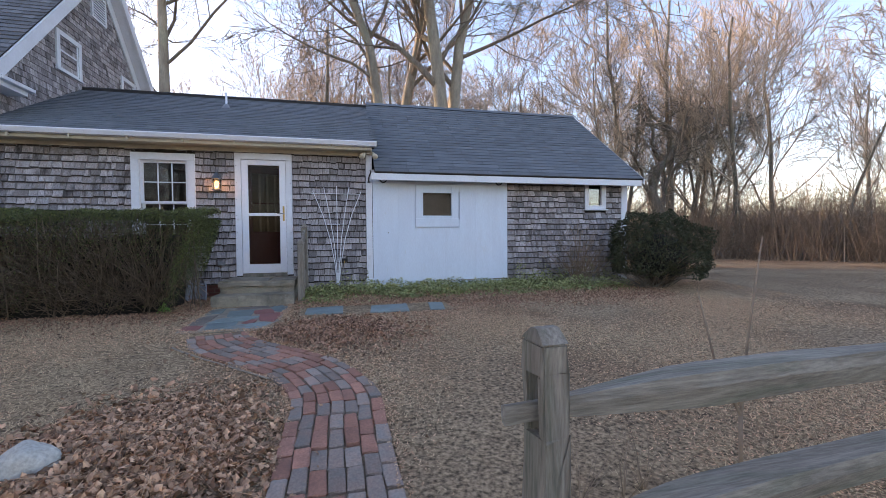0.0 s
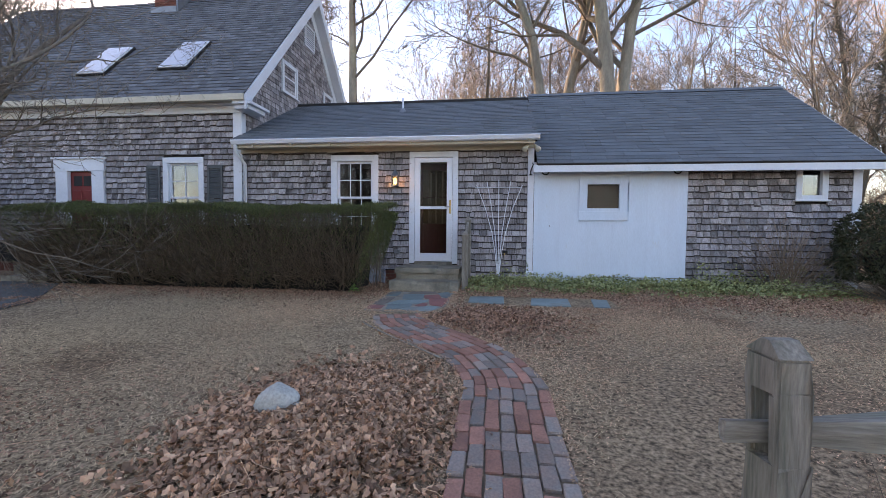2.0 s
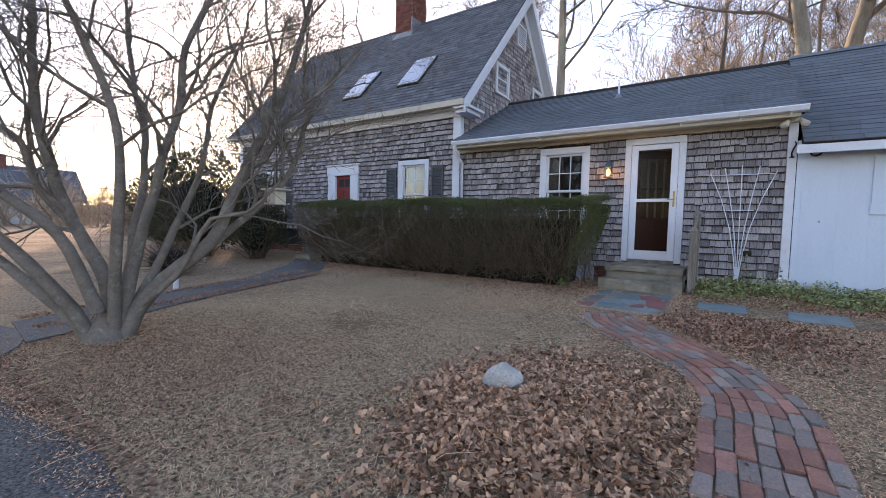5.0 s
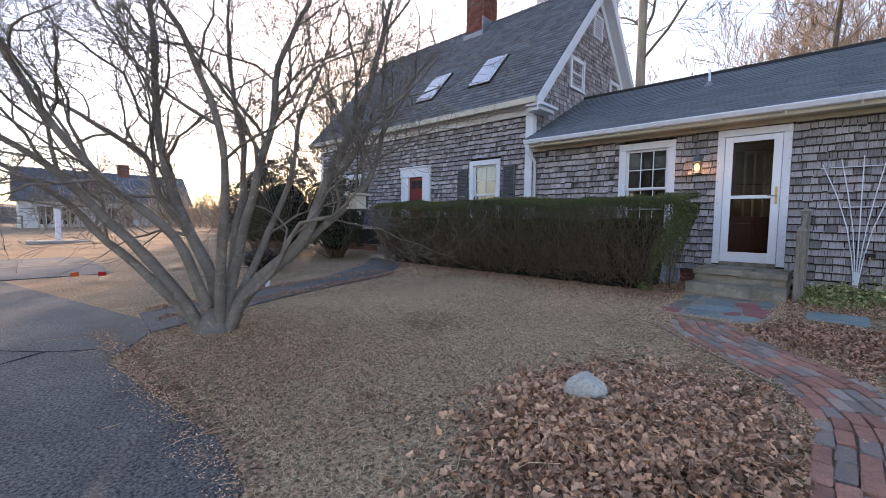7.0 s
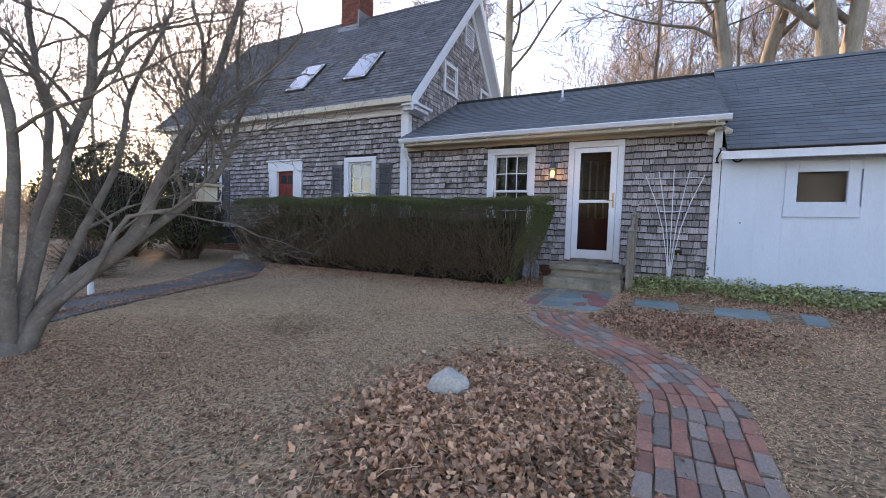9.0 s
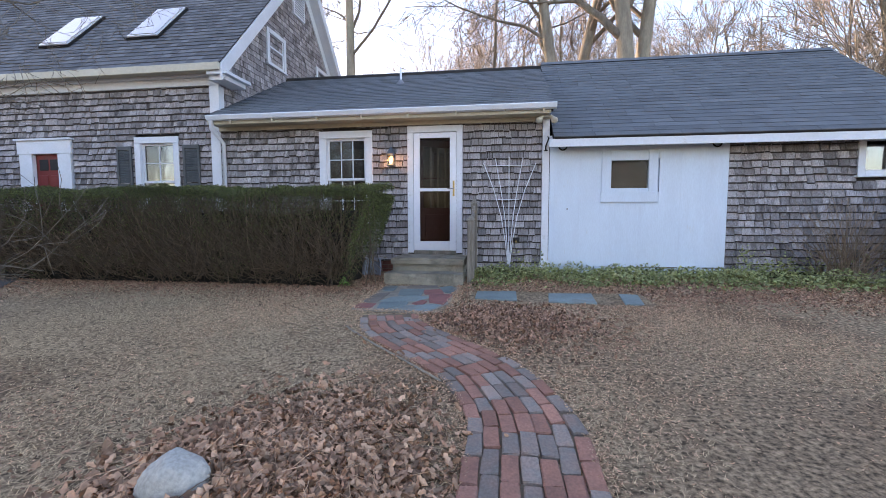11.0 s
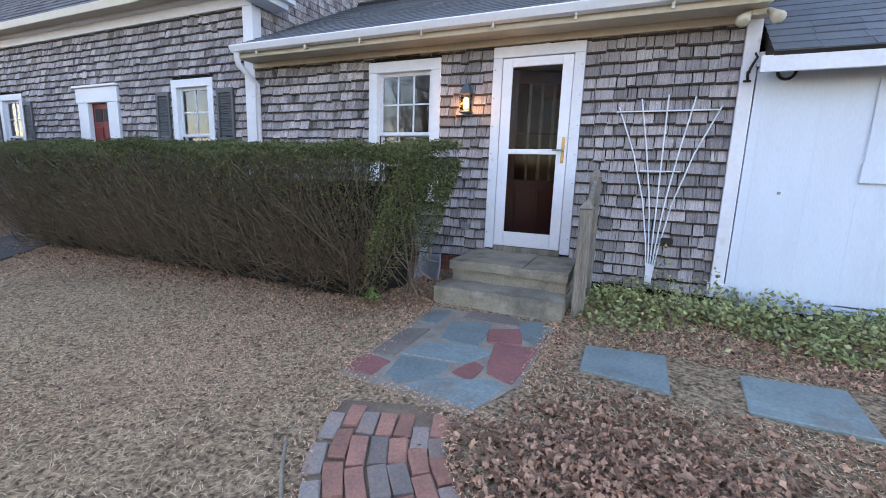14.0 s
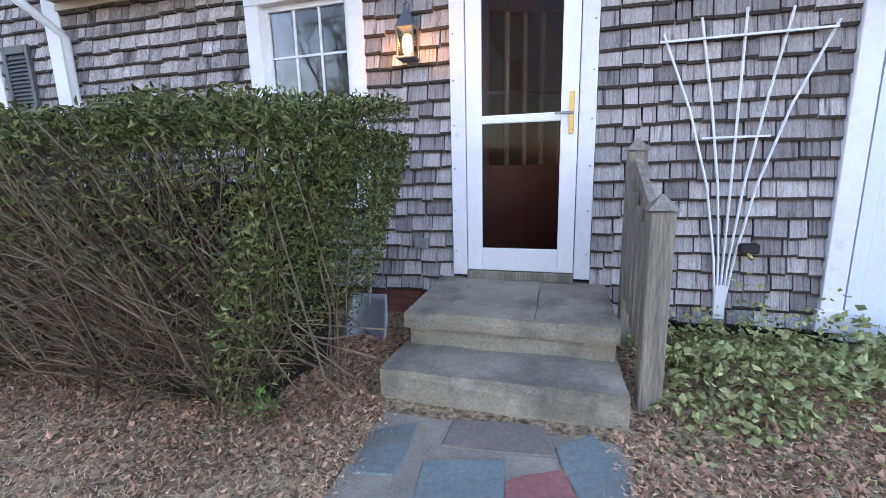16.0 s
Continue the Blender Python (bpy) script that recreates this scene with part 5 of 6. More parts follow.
def hedge_surface(x, s):
    """Point on the hedge's rounded outline; s runs from the front's foot over the top to the back."""
    wob = 0.07 * noise.noise(Vector((x * 1.6, s * 3, 1))) + 0.05 * noise.noise(Vector((x * 5, s * 7, 2)))
    if s < 0.5:
        t = s / 0.5
        foot = 0.30 + 0.22 * noise.noise(Vector((x * 2.4, 0, 8)))
        y, z = HYA + 0.42 * (1 - t) ** 1.5, foot + (HZ - foot) * t
        return Vector((x, y - wob, z)), Vector((0, -1, 0.25 * t))
    t = (s - 0.5) / 0.5
    return Vector((x, HYA + (HYB - HYA) * t, HZ + wob + 0.12 * t + 0.03 * math.sin(x * 2.1))), Vector((0, -0.15, 1))


def end_pull(p):
    """Narrows the hedge towards its right-hand foot."""
    k = max(0.0, 1 - p.z / HZ)
    return min(p.x, HXB - 0.62 * k ** 1.3)


spots = []
for _ in range(150000):
    x, s = hr.uniform(HXA, HXB), hr.random()
    p, nn = hedge_surface(x, s)
    dens = 1.0 if s > 0.5 else 0.02 + 0.62 * max(0.0, (p.z - 0.7) / 0.9) ** 1.7 + 0.25 * max(0.0, noise.noise(Vector((x * 1.3, p.z * 1.8, 5))))
    if hr.random() > dens:
        continue
    p = p - nn.normalized() * abs(hr.gauss(0, 0.05)) + Vector((0, 0, hr.uniform(0, 0.05) if s > 0.5 else 0))
    p.x = min(p.x, end_pull(p) + hr.gauss(0, 0.03))
    spots.append((p, None))
for _ in range(26000):
    y, z = hr.uniform(HYA, HYB), hr.uniform(0.4, HZ)
    if hr.random() > 0.05 + 0.85 * max(0.0, (z - 0.6) / 1.0):
        continue
    p = Vector((0, y, z))
    p.x = HXB - 0.62 * max(0.0, 1 - z / HZ) ** 1.3 - abs(hr.gauss(0, 0.06)) + 0.05 * noise.noise(Vector((y * 3, z * 3, 1)))
    spots.append((p, None))
cards("foliage", spots, M_hedge_leaf, hedge, 0.0215, hr, slim=0.6)["kind"] = "stuff"
lines = []
for _ in range(3600):
    bx, by = hr.uniform(HXA + 0.2, HXB - 0.5), hr.uniform(HYA + 0.45, HYB - 0.2)
    bx = round(bx / 0.55) * 0.55 + hr.gauss(0, 0.10)
    a = Vector((bx, by, 0.2 + hr.uniform(0, 0.5)))
    tx, s = bx + hr.gauss(0, 0.45), hr.choice((hr.uniform(0.05, 0.5), hr.uniform(0.05, 0.5), hr.uniform(0.5, 1.0)))
    tx = min(max(tx, HXA), HXB)
    b, nn = hedge_surface(tx, s)
    b.x = min(b.x, end_pull(b))
    b = b + nn.normalized() * hr.uniform(-0.03, 0.04)
    m = a.lerp(b, 0.5) + Vector((hr.gauss(0, 0.09), hr.gauss(0, 0.06), -0.06 + hr.gauss(0, 0.09)))
    r0 = hr.choice((0.003, 0.004, 0.005, 0.007, 0.010))
    lines.append(([a, m, b], [r0, r0 * 0.7, r0 * 0.35], 3))
    for _k in range(3):
        c = m.lerp(b, hr.uniform(0.1, 0.9))
        e = c + Vector((hr.gauss(0, 0.12), hr.gauss(-0.03, 0.07), hr.gauss(0.05, 0.09)))
        e.x = min(e.x, HXB - 0.02)
        e.z = min(e.z, HZ + 0.08)
        lines.append(([c, e], [r0 * 0.4, r0 * 0.2], 3))
tubes("branchwork", lines, M_hedge_twig, hedge)["kind"] = "stuff"
# dark solid replaces the inner branches and paints the shade in the gaps
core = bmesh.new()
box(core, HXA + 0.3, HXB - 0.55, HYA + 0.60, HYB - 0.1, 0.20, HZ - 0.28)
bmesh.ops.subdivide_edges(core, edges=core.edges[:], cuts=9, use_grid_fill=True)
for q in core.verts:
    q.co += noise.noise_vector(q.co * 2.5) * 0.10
part("inner_tangle", core, M_hedge_core, hedge, "dark core for dense inner branches and the shade between them")


# ---- round evergreen bushes ----
def bush(name, c, rx, ry, rz, n, size, mat, label, seed, twig=200):
    r_ = random.Random(seed)
    b = root(name, (c[0], c[1], c[2]), label, "bush")
    sp, ln = [], []
    for _ in range(n):
        d = Vector((r_.gauss(0, 1), r_.gauss(0, 1), r_.gauss(0, 1))).normalized()
        if d.z < -0.55:
            continue
        k = 1 + 0.30 * noise.noise(d * 2.0 + Vector((seed, 0, 0))) + 0.16 * noise.noise(d * 6 + Vector((seed, 0, 0))) - abs(r_.gauss(0, 0.06))
        sp.append((Vector((c[0] + d.x * rx * k, c[1] + d.y * ry * k, max(c[2] + rz * 0.9 + d.z * rz * k, c[2] + 0.03))), None))
    cards("foliage", sp, mat, b, size, r_)["kind"] = "stuff"
    for _ in range(twig):
        p = r_.choice(sp)[0]
        a = Vector((c[0] + r_.gauss(0, 0.1 * rx), c[1] + r_.gauss(0, 0.1 * ry), c[2]))
        m = a.lerp(p, 0.5) + Vector((0, 0, 0.08))
        ln.append(([a, m, p], [0.014, 0.008, 0.003], 3))
    tubes("branchwork", ln, M_hedge_twig, b)["kind"] = "stuff"
    # dark ball paints the shade at the heart of the bush
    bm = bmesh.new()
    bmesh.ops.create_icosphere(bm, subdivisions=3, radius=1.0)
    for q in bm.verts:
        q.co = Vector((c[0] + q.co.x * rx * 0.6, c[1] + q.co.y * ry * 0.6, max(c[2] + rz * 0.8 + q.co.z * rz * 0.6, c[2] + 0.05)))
    part("inner_tangle", bm, M_hedge_core, b, "dark core for dense inner branches and the shade between them")
    return b


bush("round_bush", (6.25, 6.85, 0.2), 1.0, 0.8, 0.80, 20000, 0.035, M_dark_leaf, "rounded dark evergreen bush at the shed corner", 5)
bush("tall_yew", (-10.6, 5.9, 0.15), 0.75, 0.8, 1.15, 9000, 0.045, M_dark_leaf, "tall dark yew beside the front door", 6)
bush("tall_yew", (-12.5, 5.4, 0.1), 1.3, 1.1, 1.6, 12000, 0.05, M_dark_leaf, "large dark evergreen shrub at the house corner", 8, 500)
bush("tall_yew", (-14.6, 5.6, 0.1), 1.2, 1.1, 1.5, 8000, 0.05, M_dark_leaf, "dark evergreen shrub beyond the house corner", 9)


# ---- ivy bed ----
def ivy_spot():
    x = lr.uniform(-0.72, 5.6)
    y = lr.uniform(6.45, 7.72) if x < 0.45 else lr.uniform(6.55, 7.72)
    e = 6.75 + 0.28 * noise.noise(Vector((x * 1.4, 0, 0)))
    if y < e and lr.random() > 0.10:
        return None
    h = 0.16 * max(0.0, 1 + noise.noise(Vector((x * 2.5, y * 2.5, 4)))) * min(1.0, (y - 6.4) / 0.6)
    if x > 3.9 or -0.1 < x < 0.45 or 3.4 < x < 4.0:
        h *= 1.0 + lr.random() * 2.0 * (y > 7.35)
    return x, y, lr.random() * h


litter("ivy_bed", 12500, ivy_spot, M_ivy, 0.036, "green ivy and vinca at the foot of the wall", "ivy", flat=0.9, bend=0.15)
br = random.Random(31)
for name, c, n, h, sp_, lab in (("bare_shrub", (4.75, 7.35, 0.2), 130, 1.25, 0.55, "leafless twiggy shrub against the shed wall"), ("fallen_branches", (5.9, 6.75, 0.22), 60, 0.35, 0.75, "bleached bare arching branches beside the round bush")):
    s_ = root(name, c, lab, "shrub")
    ln = []
    for _ in range(n):
        a = Vector(c) + Vector((br.gauss(0, 0.1), br.gauss(0, 0.08), 0))
        e = a + Vector((br.gauss(0, sp_) - (0.25 if name != "bare_shrub" else 0), br.gauss(0, 0.16) - 0.1, h * br.uniform(0.4, 1.1)))
        e.y = min(e.y, 7.68)
        m = a.lerp(e, 0.5) + Vector((0, 0, 0.12))
        ln.append(([a, m, e], [0.006, 0.004, 0.002], 3))
        for _k in range(3):
            q = m.lerp(e, br.random())
            g_ = q + Vector((br.gauss(0, 0.1), br.gauss(0, 0.06), br.uniform(0.0, 0.2)))
            g_.y = min(g_.y, 7.70)
            ln.append(([q, g_], [0.003, 0.0012], 3))
    tubes("branchwork", ln, M_twig if name == "bare_shrub" else M_bark_smooth, s_)["kind"] = "stuff"
spr = root("fern_sprig", (-2.55, 6.35, 0.2), "small bright green fern sprig in the leaf litter", "plant")
sp = []
for _ in range(70):
    a, q = br.uniform(0, 6.283), br.random()
    sp.append((Vector((-2.55 + math.cos(a) * q * 0.09, 6.35 + math.sin(a) * q * 0.06, 0.22 + 0.10 * (1 - q) + br.random() * 0.05)), None))
cards("fronds", sp, M_sprig, spr, 0.028, br)
sap = root("sapling", (1.75, 1.1, 0.0), "thin leafless sapling behind the fence", "sapling")
ln = [([Vector((1.75, 1.1, 0.0)), Vector((1.76, 1.1, 0.25)), Vector((1.78, 1.12, 0.42))], [0.012, 0.011, 0.010], 6)]
for ex, ez in ((1.55, 1.02), (1.92, 1.25)):
    ln.append(([Vector((1.78, 1.12, 0.42)), Vector(((1.78 + ex) / 2 - 0.02, 1.13, (0.42 + ez) / 2 - 0.05)), Vector((ex, 1.14, ez))], [0.009, 0.006, 0.003], 5))
tubes("stem", ln, M_twig, sap)
for wx, wy in ((1.25, 1.25), (1.4, 1.3), (1.05, 1.3)):
    w_ = root("weed", (wx, wy, 0.0), "small bare twiggy weed on the lawn", "weed")
    ln = []
    for _ in range(9):
        a, e = Vector((wx, wy, 0.0)), Vector((wx + br.gauss(0, 0.08), wy + br.gauss(0, 0.08), br.uniform(0.15, 0.42)))
        ln.append(([a, a.lerp(e, 0.5) + Vector((br.gauss(0, 0.02), 0, 0)), e], [0.003, 0.002, 0.001], 3))
    tubes("branchwork", ln, M_twig, w_)["kind"] = "stuff"


# ---- trees ----
def curve_points(ctrl, step):
    """Points of a smooth curve through the control points."""
    P, out = [2 * ctrl[0] - ctrl[1]] + ctrl + [2 * ctrl[-1] - ctrl[-2]], []
    for i in range(1, len(P) - 2):
        a, b, c, d = P[i - 1:i + 3]
        n = max(2, int((c - b).length / step))
        for k in range(n):
            t = k / n
            out.append(0.5 * (2 * b + (c - a) * t + (2 * a - 5 * b + 4 * c - d) * t * t + (3 * b - a - 3 * c + d) * t ** 3))
    out.append(ctrl[-1])
    return out


def grow(seed, height, r0, lean=(0, 0), levels=4, first=0.35, spread=0.9, kids=(5, 5, 5, 4), up=0.25):
    """Tapered limbs of a bare tree with its foot at the origin: the trunk's lines, then the crown's."""
    t = random.Random(seed)
    trunk, crown = [], []

    def limb(p, d, length, r, level):
        n = {0: 9, 1: 6, 2: 4, 3: 3}.get(level, 2)
        pts, rad = [p.copy()], [r]
        tip = 0.35 if level == 0 else 0.2
        q, dd = p.copy(), d.normalized()
        for i in range(n):
            dd = (dd + Vector((t.gauss(0, 1), t.gauss(0, 1), t.gauss(0, 0.6))) * (0.07 if level == 0 else 0.17) + Vector((0, 0, up * 0.25))).normalized()
            q = q + dd * (length / n)
            pts.append(q.copy())
            rad.append(max(r * (1 - (1 - tip) * (i + 1) / n), 0.012 if level < 4 else 0.010))
        (trunk if level == 0 else crown).append((pts, rad, {0: 9, 1: 6, 2: 4}.get(level, 3)))
        if level >= levels:
            return
        for k in range(kids[level]):
            f0 = first if level == 0 else 0.2
            f = f0 + (1 - f0) * (k + t.random()) / kids[level]
            i = min(int(f * n), n - 1)
            a = pts[i].lerp(pts[i + 1], f * n - i)
            ang = t.uniform(0, 6.283)
            axis = (pts[i + 1] - pts[i]).normalized()
            side = axis.cross(Vector((math.cos(ang), math.sin(ang), 0.3))).normalized()
            nd = axis * t.uniform(0.5, 0.9) + side * spread * t.uniform(0.6, 1.0)
            limb(a, nd, length * t.uniform(0.38, 0.62) * (1.1 - 0.4 * f), rad[i] * t.uniform(0.30, 0.5), level + 1)
    limb(Vector((0, 0, -0.1)), Vector((lean[0], lean[1], 1)), height, r0, 0)
    return trunk, crown


def tree(name, data, loc, label, bark, twig):
    r_ = root(name, (0, 0, 0), label, "tree")
    tubes("trunk", data[0], bark, r_)
    tubes("crown", data[1], twig, r_)
    r_.location = loc
    return r_


# great trees behind the low roof
for seed, (x, y), h, r0, lean in ((2, (1.6, 15.4), 15, 0.25, (-0.20, 0)), (3, (1.95, 15.6), 16, 0.26, (-0.04, 0)), (4, (3.75, 15.3), 16, 0.30, (0.03, 0.0)), (5, (3.9, 15.3), 16, 0.34, (0.13, 0.02)), (6, (-6.6, 17.4), 15, 0.26, (0.04, 0))):
    tree("great_tree", grow(seed, h, r0, lean, levels=4, first=0.42, spread=0.95, kids=(12, 9, 8, 5)), (x, y, 0.1), "tall bare grey-barked tree behind the house", M_bark_pale, M_bark)["group"] = "tall trees behind the house"

# woods: a few forms, repeated at other turns and sizes
forms = []
for k in range(7):
    f_ = tree("wood_tree", grow(40 + k, 10 + k % 3, 0.09 + 0.03 * (k % 3), (rng.gauss(0, 0.10), rng.gauss(0, 0.10)), levels=4, first=0.12, spread=0.72, kids=(9, 7, 5, 4), up=0.4), (0, 0, -60), "slender leafless tree at the wood's edge", M_bark_pale, M_twig_pale)
    f_["group"] = "trees of the wood"
    forms.append(f_)
tw = random.Random(77)
spots_w = [(13.5, 18.9), (14.2, 18.6), (15.6, 20.5), (8.6, 19.5), (10.2, 22.0), (19.0, 19.5), (20.5, 17.5)]
for a0, a1, d0, d1, n in ((4, 82, 23, 46, 58), (-40, 6, 24, 42, 30), (-68, -50, 26, 44, 14), (-88, -76, 60, 75, 5)):
    for _ in range(n):
        a, d = math.radians(tw.uniform(a0, a1)), tw.uniform(d0, d1)
        spots_w.append((math.sin(a) * d, math.cos(a) * d))
for _ in range(12):
    spots_w.append((tw.uniform(-14, 18), tw.uniform(-26, -10)))
for i, (x, y) in enumerate(spots_w):
    s_ = tw.uniform(0.75, 1.25)
    m = Matrix.LocRotScale((x, y, 0.1), Euler((0, 0, tw.uniform(0, 6.28))), (s_, s_, s_))
    if i < len(forms):
        forms[i].location, forms[i].rotation_euler, forms[i].scale = (x, y, 0.1), (0, 0, tw.uniform(0, 6.28)), (s_, s_, s_)
    else:
        o = copy_thing(forms[i % len(forms)], m)
        o.scale = (s_, s_, s_)

# gnarled oak by the stone wall, with a few heavy crooked limbs
gt = random.Random(15)
oak = root("oak_tree", (0, 0, 0), "dark crooked leafless oak beside the stone wall", "tree")
oak_trunk = curve_points([Vector(q) for q in ((0, 0, -0.1), (-0.35, 0, 1.6), (-1.1, 0, 3.3), (-0.6, 0.2, 4.4), (0.5, 0.3, 5.6), (1.2, 0.2, 7.4))], 0.5)
tubes("trunk", [(oak_trunk, [0.34 - 0.24 * i / len(oak_trunk) for i in range(len(oak_trunk))], 10)], M_bark, oak)
oak_l = []


def oak_limb(p, d, length, r, level):
    pts, q, dd = [p.copy()], p.copy(), d.normalized()
    for _ in range(6):
        dd = (dd + Vector((gt.gauss(0, 0.3), gt.gauss(0, 0.3), gt.gauss(0.04, 0.25)))).normalized()
        q = q + dd * length / 6
        pts.append(q.copy())
    oak_l.append((pts, [max(r * (1 - 0.13 * i), 0.012) for i in range(7)], 6 if level == 0 else 4))
    if level < 3:
        for i in (1, 2, 3, 4, 5, 6):
            axis = (pts[i] - pts[i - 1]).normalized()
            side = axis.cross(Vector((gt.gauss(0, 1), gt.gauss(0, 1), gt.gauss(0, 1)))).normalized()
            oak_limb(pts[i], axis * 0.7 + side * gt.uniform(0.5, 0.9), length * gt.uniform(0.4, 0.62), r * (1 - 0.13 * i) * 0.55, level + 1)


for i, d, L in ((5, (-0.6, 0.1, 1.0), 3.6), (7, (1.0, -0.1, 0.7), 4.4), (9, (-0.5, 0.3, 1.0), 3.6), (10, (0.9, 0.2, 0.6), 3.8), (12, (-0.3, -0.3, 1.0), 3.4), (4, (0.9, 0.1, 0.9), 4.6)):
    oak_limb(oak_trunk[min(i, len(oak_trunk) - 1)], Vector(d), L, 0.13, 0)
tubes("crown", oak_l, M_bark, oak)
oak.location = (15.6, 16.9, 0.1)

# far woods and underbrush, which nobody could count
ln = []
for _ in range(2600):
    a = math.radians(tw.choice((tw.uniform(-48, 100), tw.uniform(-48, 100), tw.uniform(-48, 100), tw.uniform(100, 235), tw.uniform(-88, -66))))
    d = tw.uniform(46, 85)
    h = tw.uniform(3.0, 8.5) * (0.55 if a < -1.1 else 1.0)
    b = Vector((math.sin(a) * d, math.cos(a) * d, 0))
    top = b + Vector((tw.gauss(0, 0.9), tw.gauss(0, 0.9), h))
    mid = b.lerp(top, 0.5) + Vector((tw.gauss(0, 0.4), tw.gauss(0, 0.4), 0))
    ln.append(([b, mid, top], [0.07, 0.045, 0.012], 3))
    for _k in range(13):
        p = (b.lerp(mid, tw.uniform(0.5, 1)) if _k % 3 == 0 else mid.lerp(top, tw.random()))
        e = p + Vector((tw.gauss(0, 1.0), tw.gauss(0, 1.0), tw.uniform(0.1, 1.8)))
        ln.append(([p, p.lerp(e, 0.5) + Vector((tw.gauss(0, 0.15), 0, tw.gauss(0, 0.2))), e], [0.022, 0.015, 0.006], 3))
tagged(tubes("far_woods", ln, M_twig_pale), "distant bare winter woodland", "woods", kind="stuff")
ln = []
for _ in range(14000):
    a, d = math.radians(tw.choice((tw.uniform(-32, 88), tw.uniform(25, 80), tw.uniform(25, 80), tw.uniform(-72, -50)))), tw.uniform(20.5, 40)
    x, y = math.sin(a) * d, math.cos(a) * d
    if -15 < x < 15 and y < 13 or -15 < x < 10 and y < 20 or -19 < x < -11:
        continue
    b = Vector((x, y, 0.1))
    e = b + Vector((tw.gauss(0, 0.8), tw.gauss(0, 0.8), tw.uniform(0.4, 3.4)))
    m = b.lerp(e, 0.5) + Vector((tw.gauss(0, 0.2), tw.gauss(0, 0.2), 0.25))
    ln.append(([b, m, e], [0.014, 0.010, 0.004], 3))
    for _k in range(4):
        q = m.lerp(e, tw.random())
        ln.append(([q, q + Vector((tw.gauss(0, 0.4), tw.gauss(0, 0.4), tw.gauss(0.1, 0.3)))], [0.007, 0.003], 3))
tagged(tubes("underbrush", ln, M_twig), "tangled leafless underbrush at the wood's edge", "brush", kind="stuff")

# wooded skyline
v, f = [], []
N = 240
for k in range(N):
    a = 2 * math.pi * k / N
    h = (5.2 if abs(math.degrees(a) - 180) > 40 else 3.2) + 1.0 * noise.noise(Vector((math.cos(a) * 9, math.sin(a) * 9, 0))) + 0.8 * noise.noise(Vector((math.cos(a) * 40, math.sin(a) * 40, 3)))
    for rr, zz in ((95, 0.0), (100, h * 0.8), (106, h), (125, 0.0)):
        v.append((math.cos(a) * rr, math.sin(a) * rr, zz))
for k in range(N):
    for j in range(3):
        a, b = k * 4 + j, ((k + 1) % N) * 4 + j
        f.append((a, b, b + 1, a + 1))
tagged(raw("backdrop", v, f, M_skyline), "distant brown wooded skyline", "backdrop", kind="structure")

# low fieldstone wall at the wood's edge
sw = root("stone_wall", (20, 16, 0.2), "low dry-laid fieldstone wall along the woods", "stone wall")
stone_meshes = []
for k in range(5):
    bm = bmesh.new()
    bmesh.ops.create_icosphere(bm, subdivisions=1, radius=0.5)
    for q in bm.verts:
        q.co = q.co * (1 + 0.3 * noise.noise(q.co * 2 + Vector((k * 3, 0, 0))))
    me = bpy.data.meshes.new("stone")
    bm.to_mesh(me)
    bm.free()
    me.materials.append(M_stone)
    stone_meshes.append(me)
inv = Matrix.Translation((-20, -16, -0.2))
for k in range(230):
    t_ = tw.random()
    x = 8.5 + 24 * t_
    y = 18.6 - 4.2 * t_
    o = new("stone", tw.choice(stone_meshes))
    o.parent = sw
    o.matrix_parent_inverse = inv
    s_ = tw.uniform(0.3, 0.6)
    o.location = (x, y + tw.gauss(0, 0.2), 0.2 + tw.choice((0.05, 0.2, 0.34)))
    o.scale = (s_ * 1.3, s_, s_ * 0.55)
    o.rotation_euler = (tw.gauss(0, 0.15), tw.gauss(0, 0.15), tw.uniform(0, 6.28))

# many-stemmed tree in the front yard
yt = root("yard_tree", (-5.40, 1.02, 0.0), "spreading many-stemmed bare tree with lichened grey bark", "tree")
yr = random.Random(9)
R_, F_, FOOT = Vector((0.72, 0.69, 0)), Vector((-0.69, 0.72, 0)), Vector((-5.40, 1.02, 0.0))
crown_l = []


def yard_twig(p, d, length, r, level):
    if p.x > -3.6 and p.z < 2.0 or p.z < 0.75:
        return
    n = (7, 5, 4, 2)[level]
    pts, rad, q, dd = [p.copy()], [r], p.copy(), d.normalized()
    for k in range(n):
        dd = (dd + Vector((yr.gauss(0, 1), yr.gauss(0, 1), yr.gauss(0, 0.8))) * 0.24 + Vector((0, 0, 0.05))).normalized()
        q = q + dd * length / n
        pts.append(q.copy())
        rad.append(max(r * (1 - 0.75 * (k + 1) / n), 0.0022))
    crown_l.append((pts, rad, (6, 5, 4, 3)[level]))
    if level == 3:
        return
    for k in range((6, 6, 4)[level]):
        f = 0.2 + 0.8 * (k + yr.random()) / (6, 6, 4)[level]
        i = min(int(f * n), n - 1)
        axis = (pts[i + 1] - pts[i]).normalized()
        side = axis.cross(Vector((yr.gauss(0, 1), yr.gauss(0, 1), yr.gauss(0, 0.6)))).normalized()
        yard_twig(pts[i].lerp(pts[i + 1], min(f * n - i, 1)), axis * 0.7 + side * yr.uniform(0.5, 0.9), length * yr.uniform(0.35, 0.62), rad[i] * yr.uniform(0.42, 0.6), level + 1)


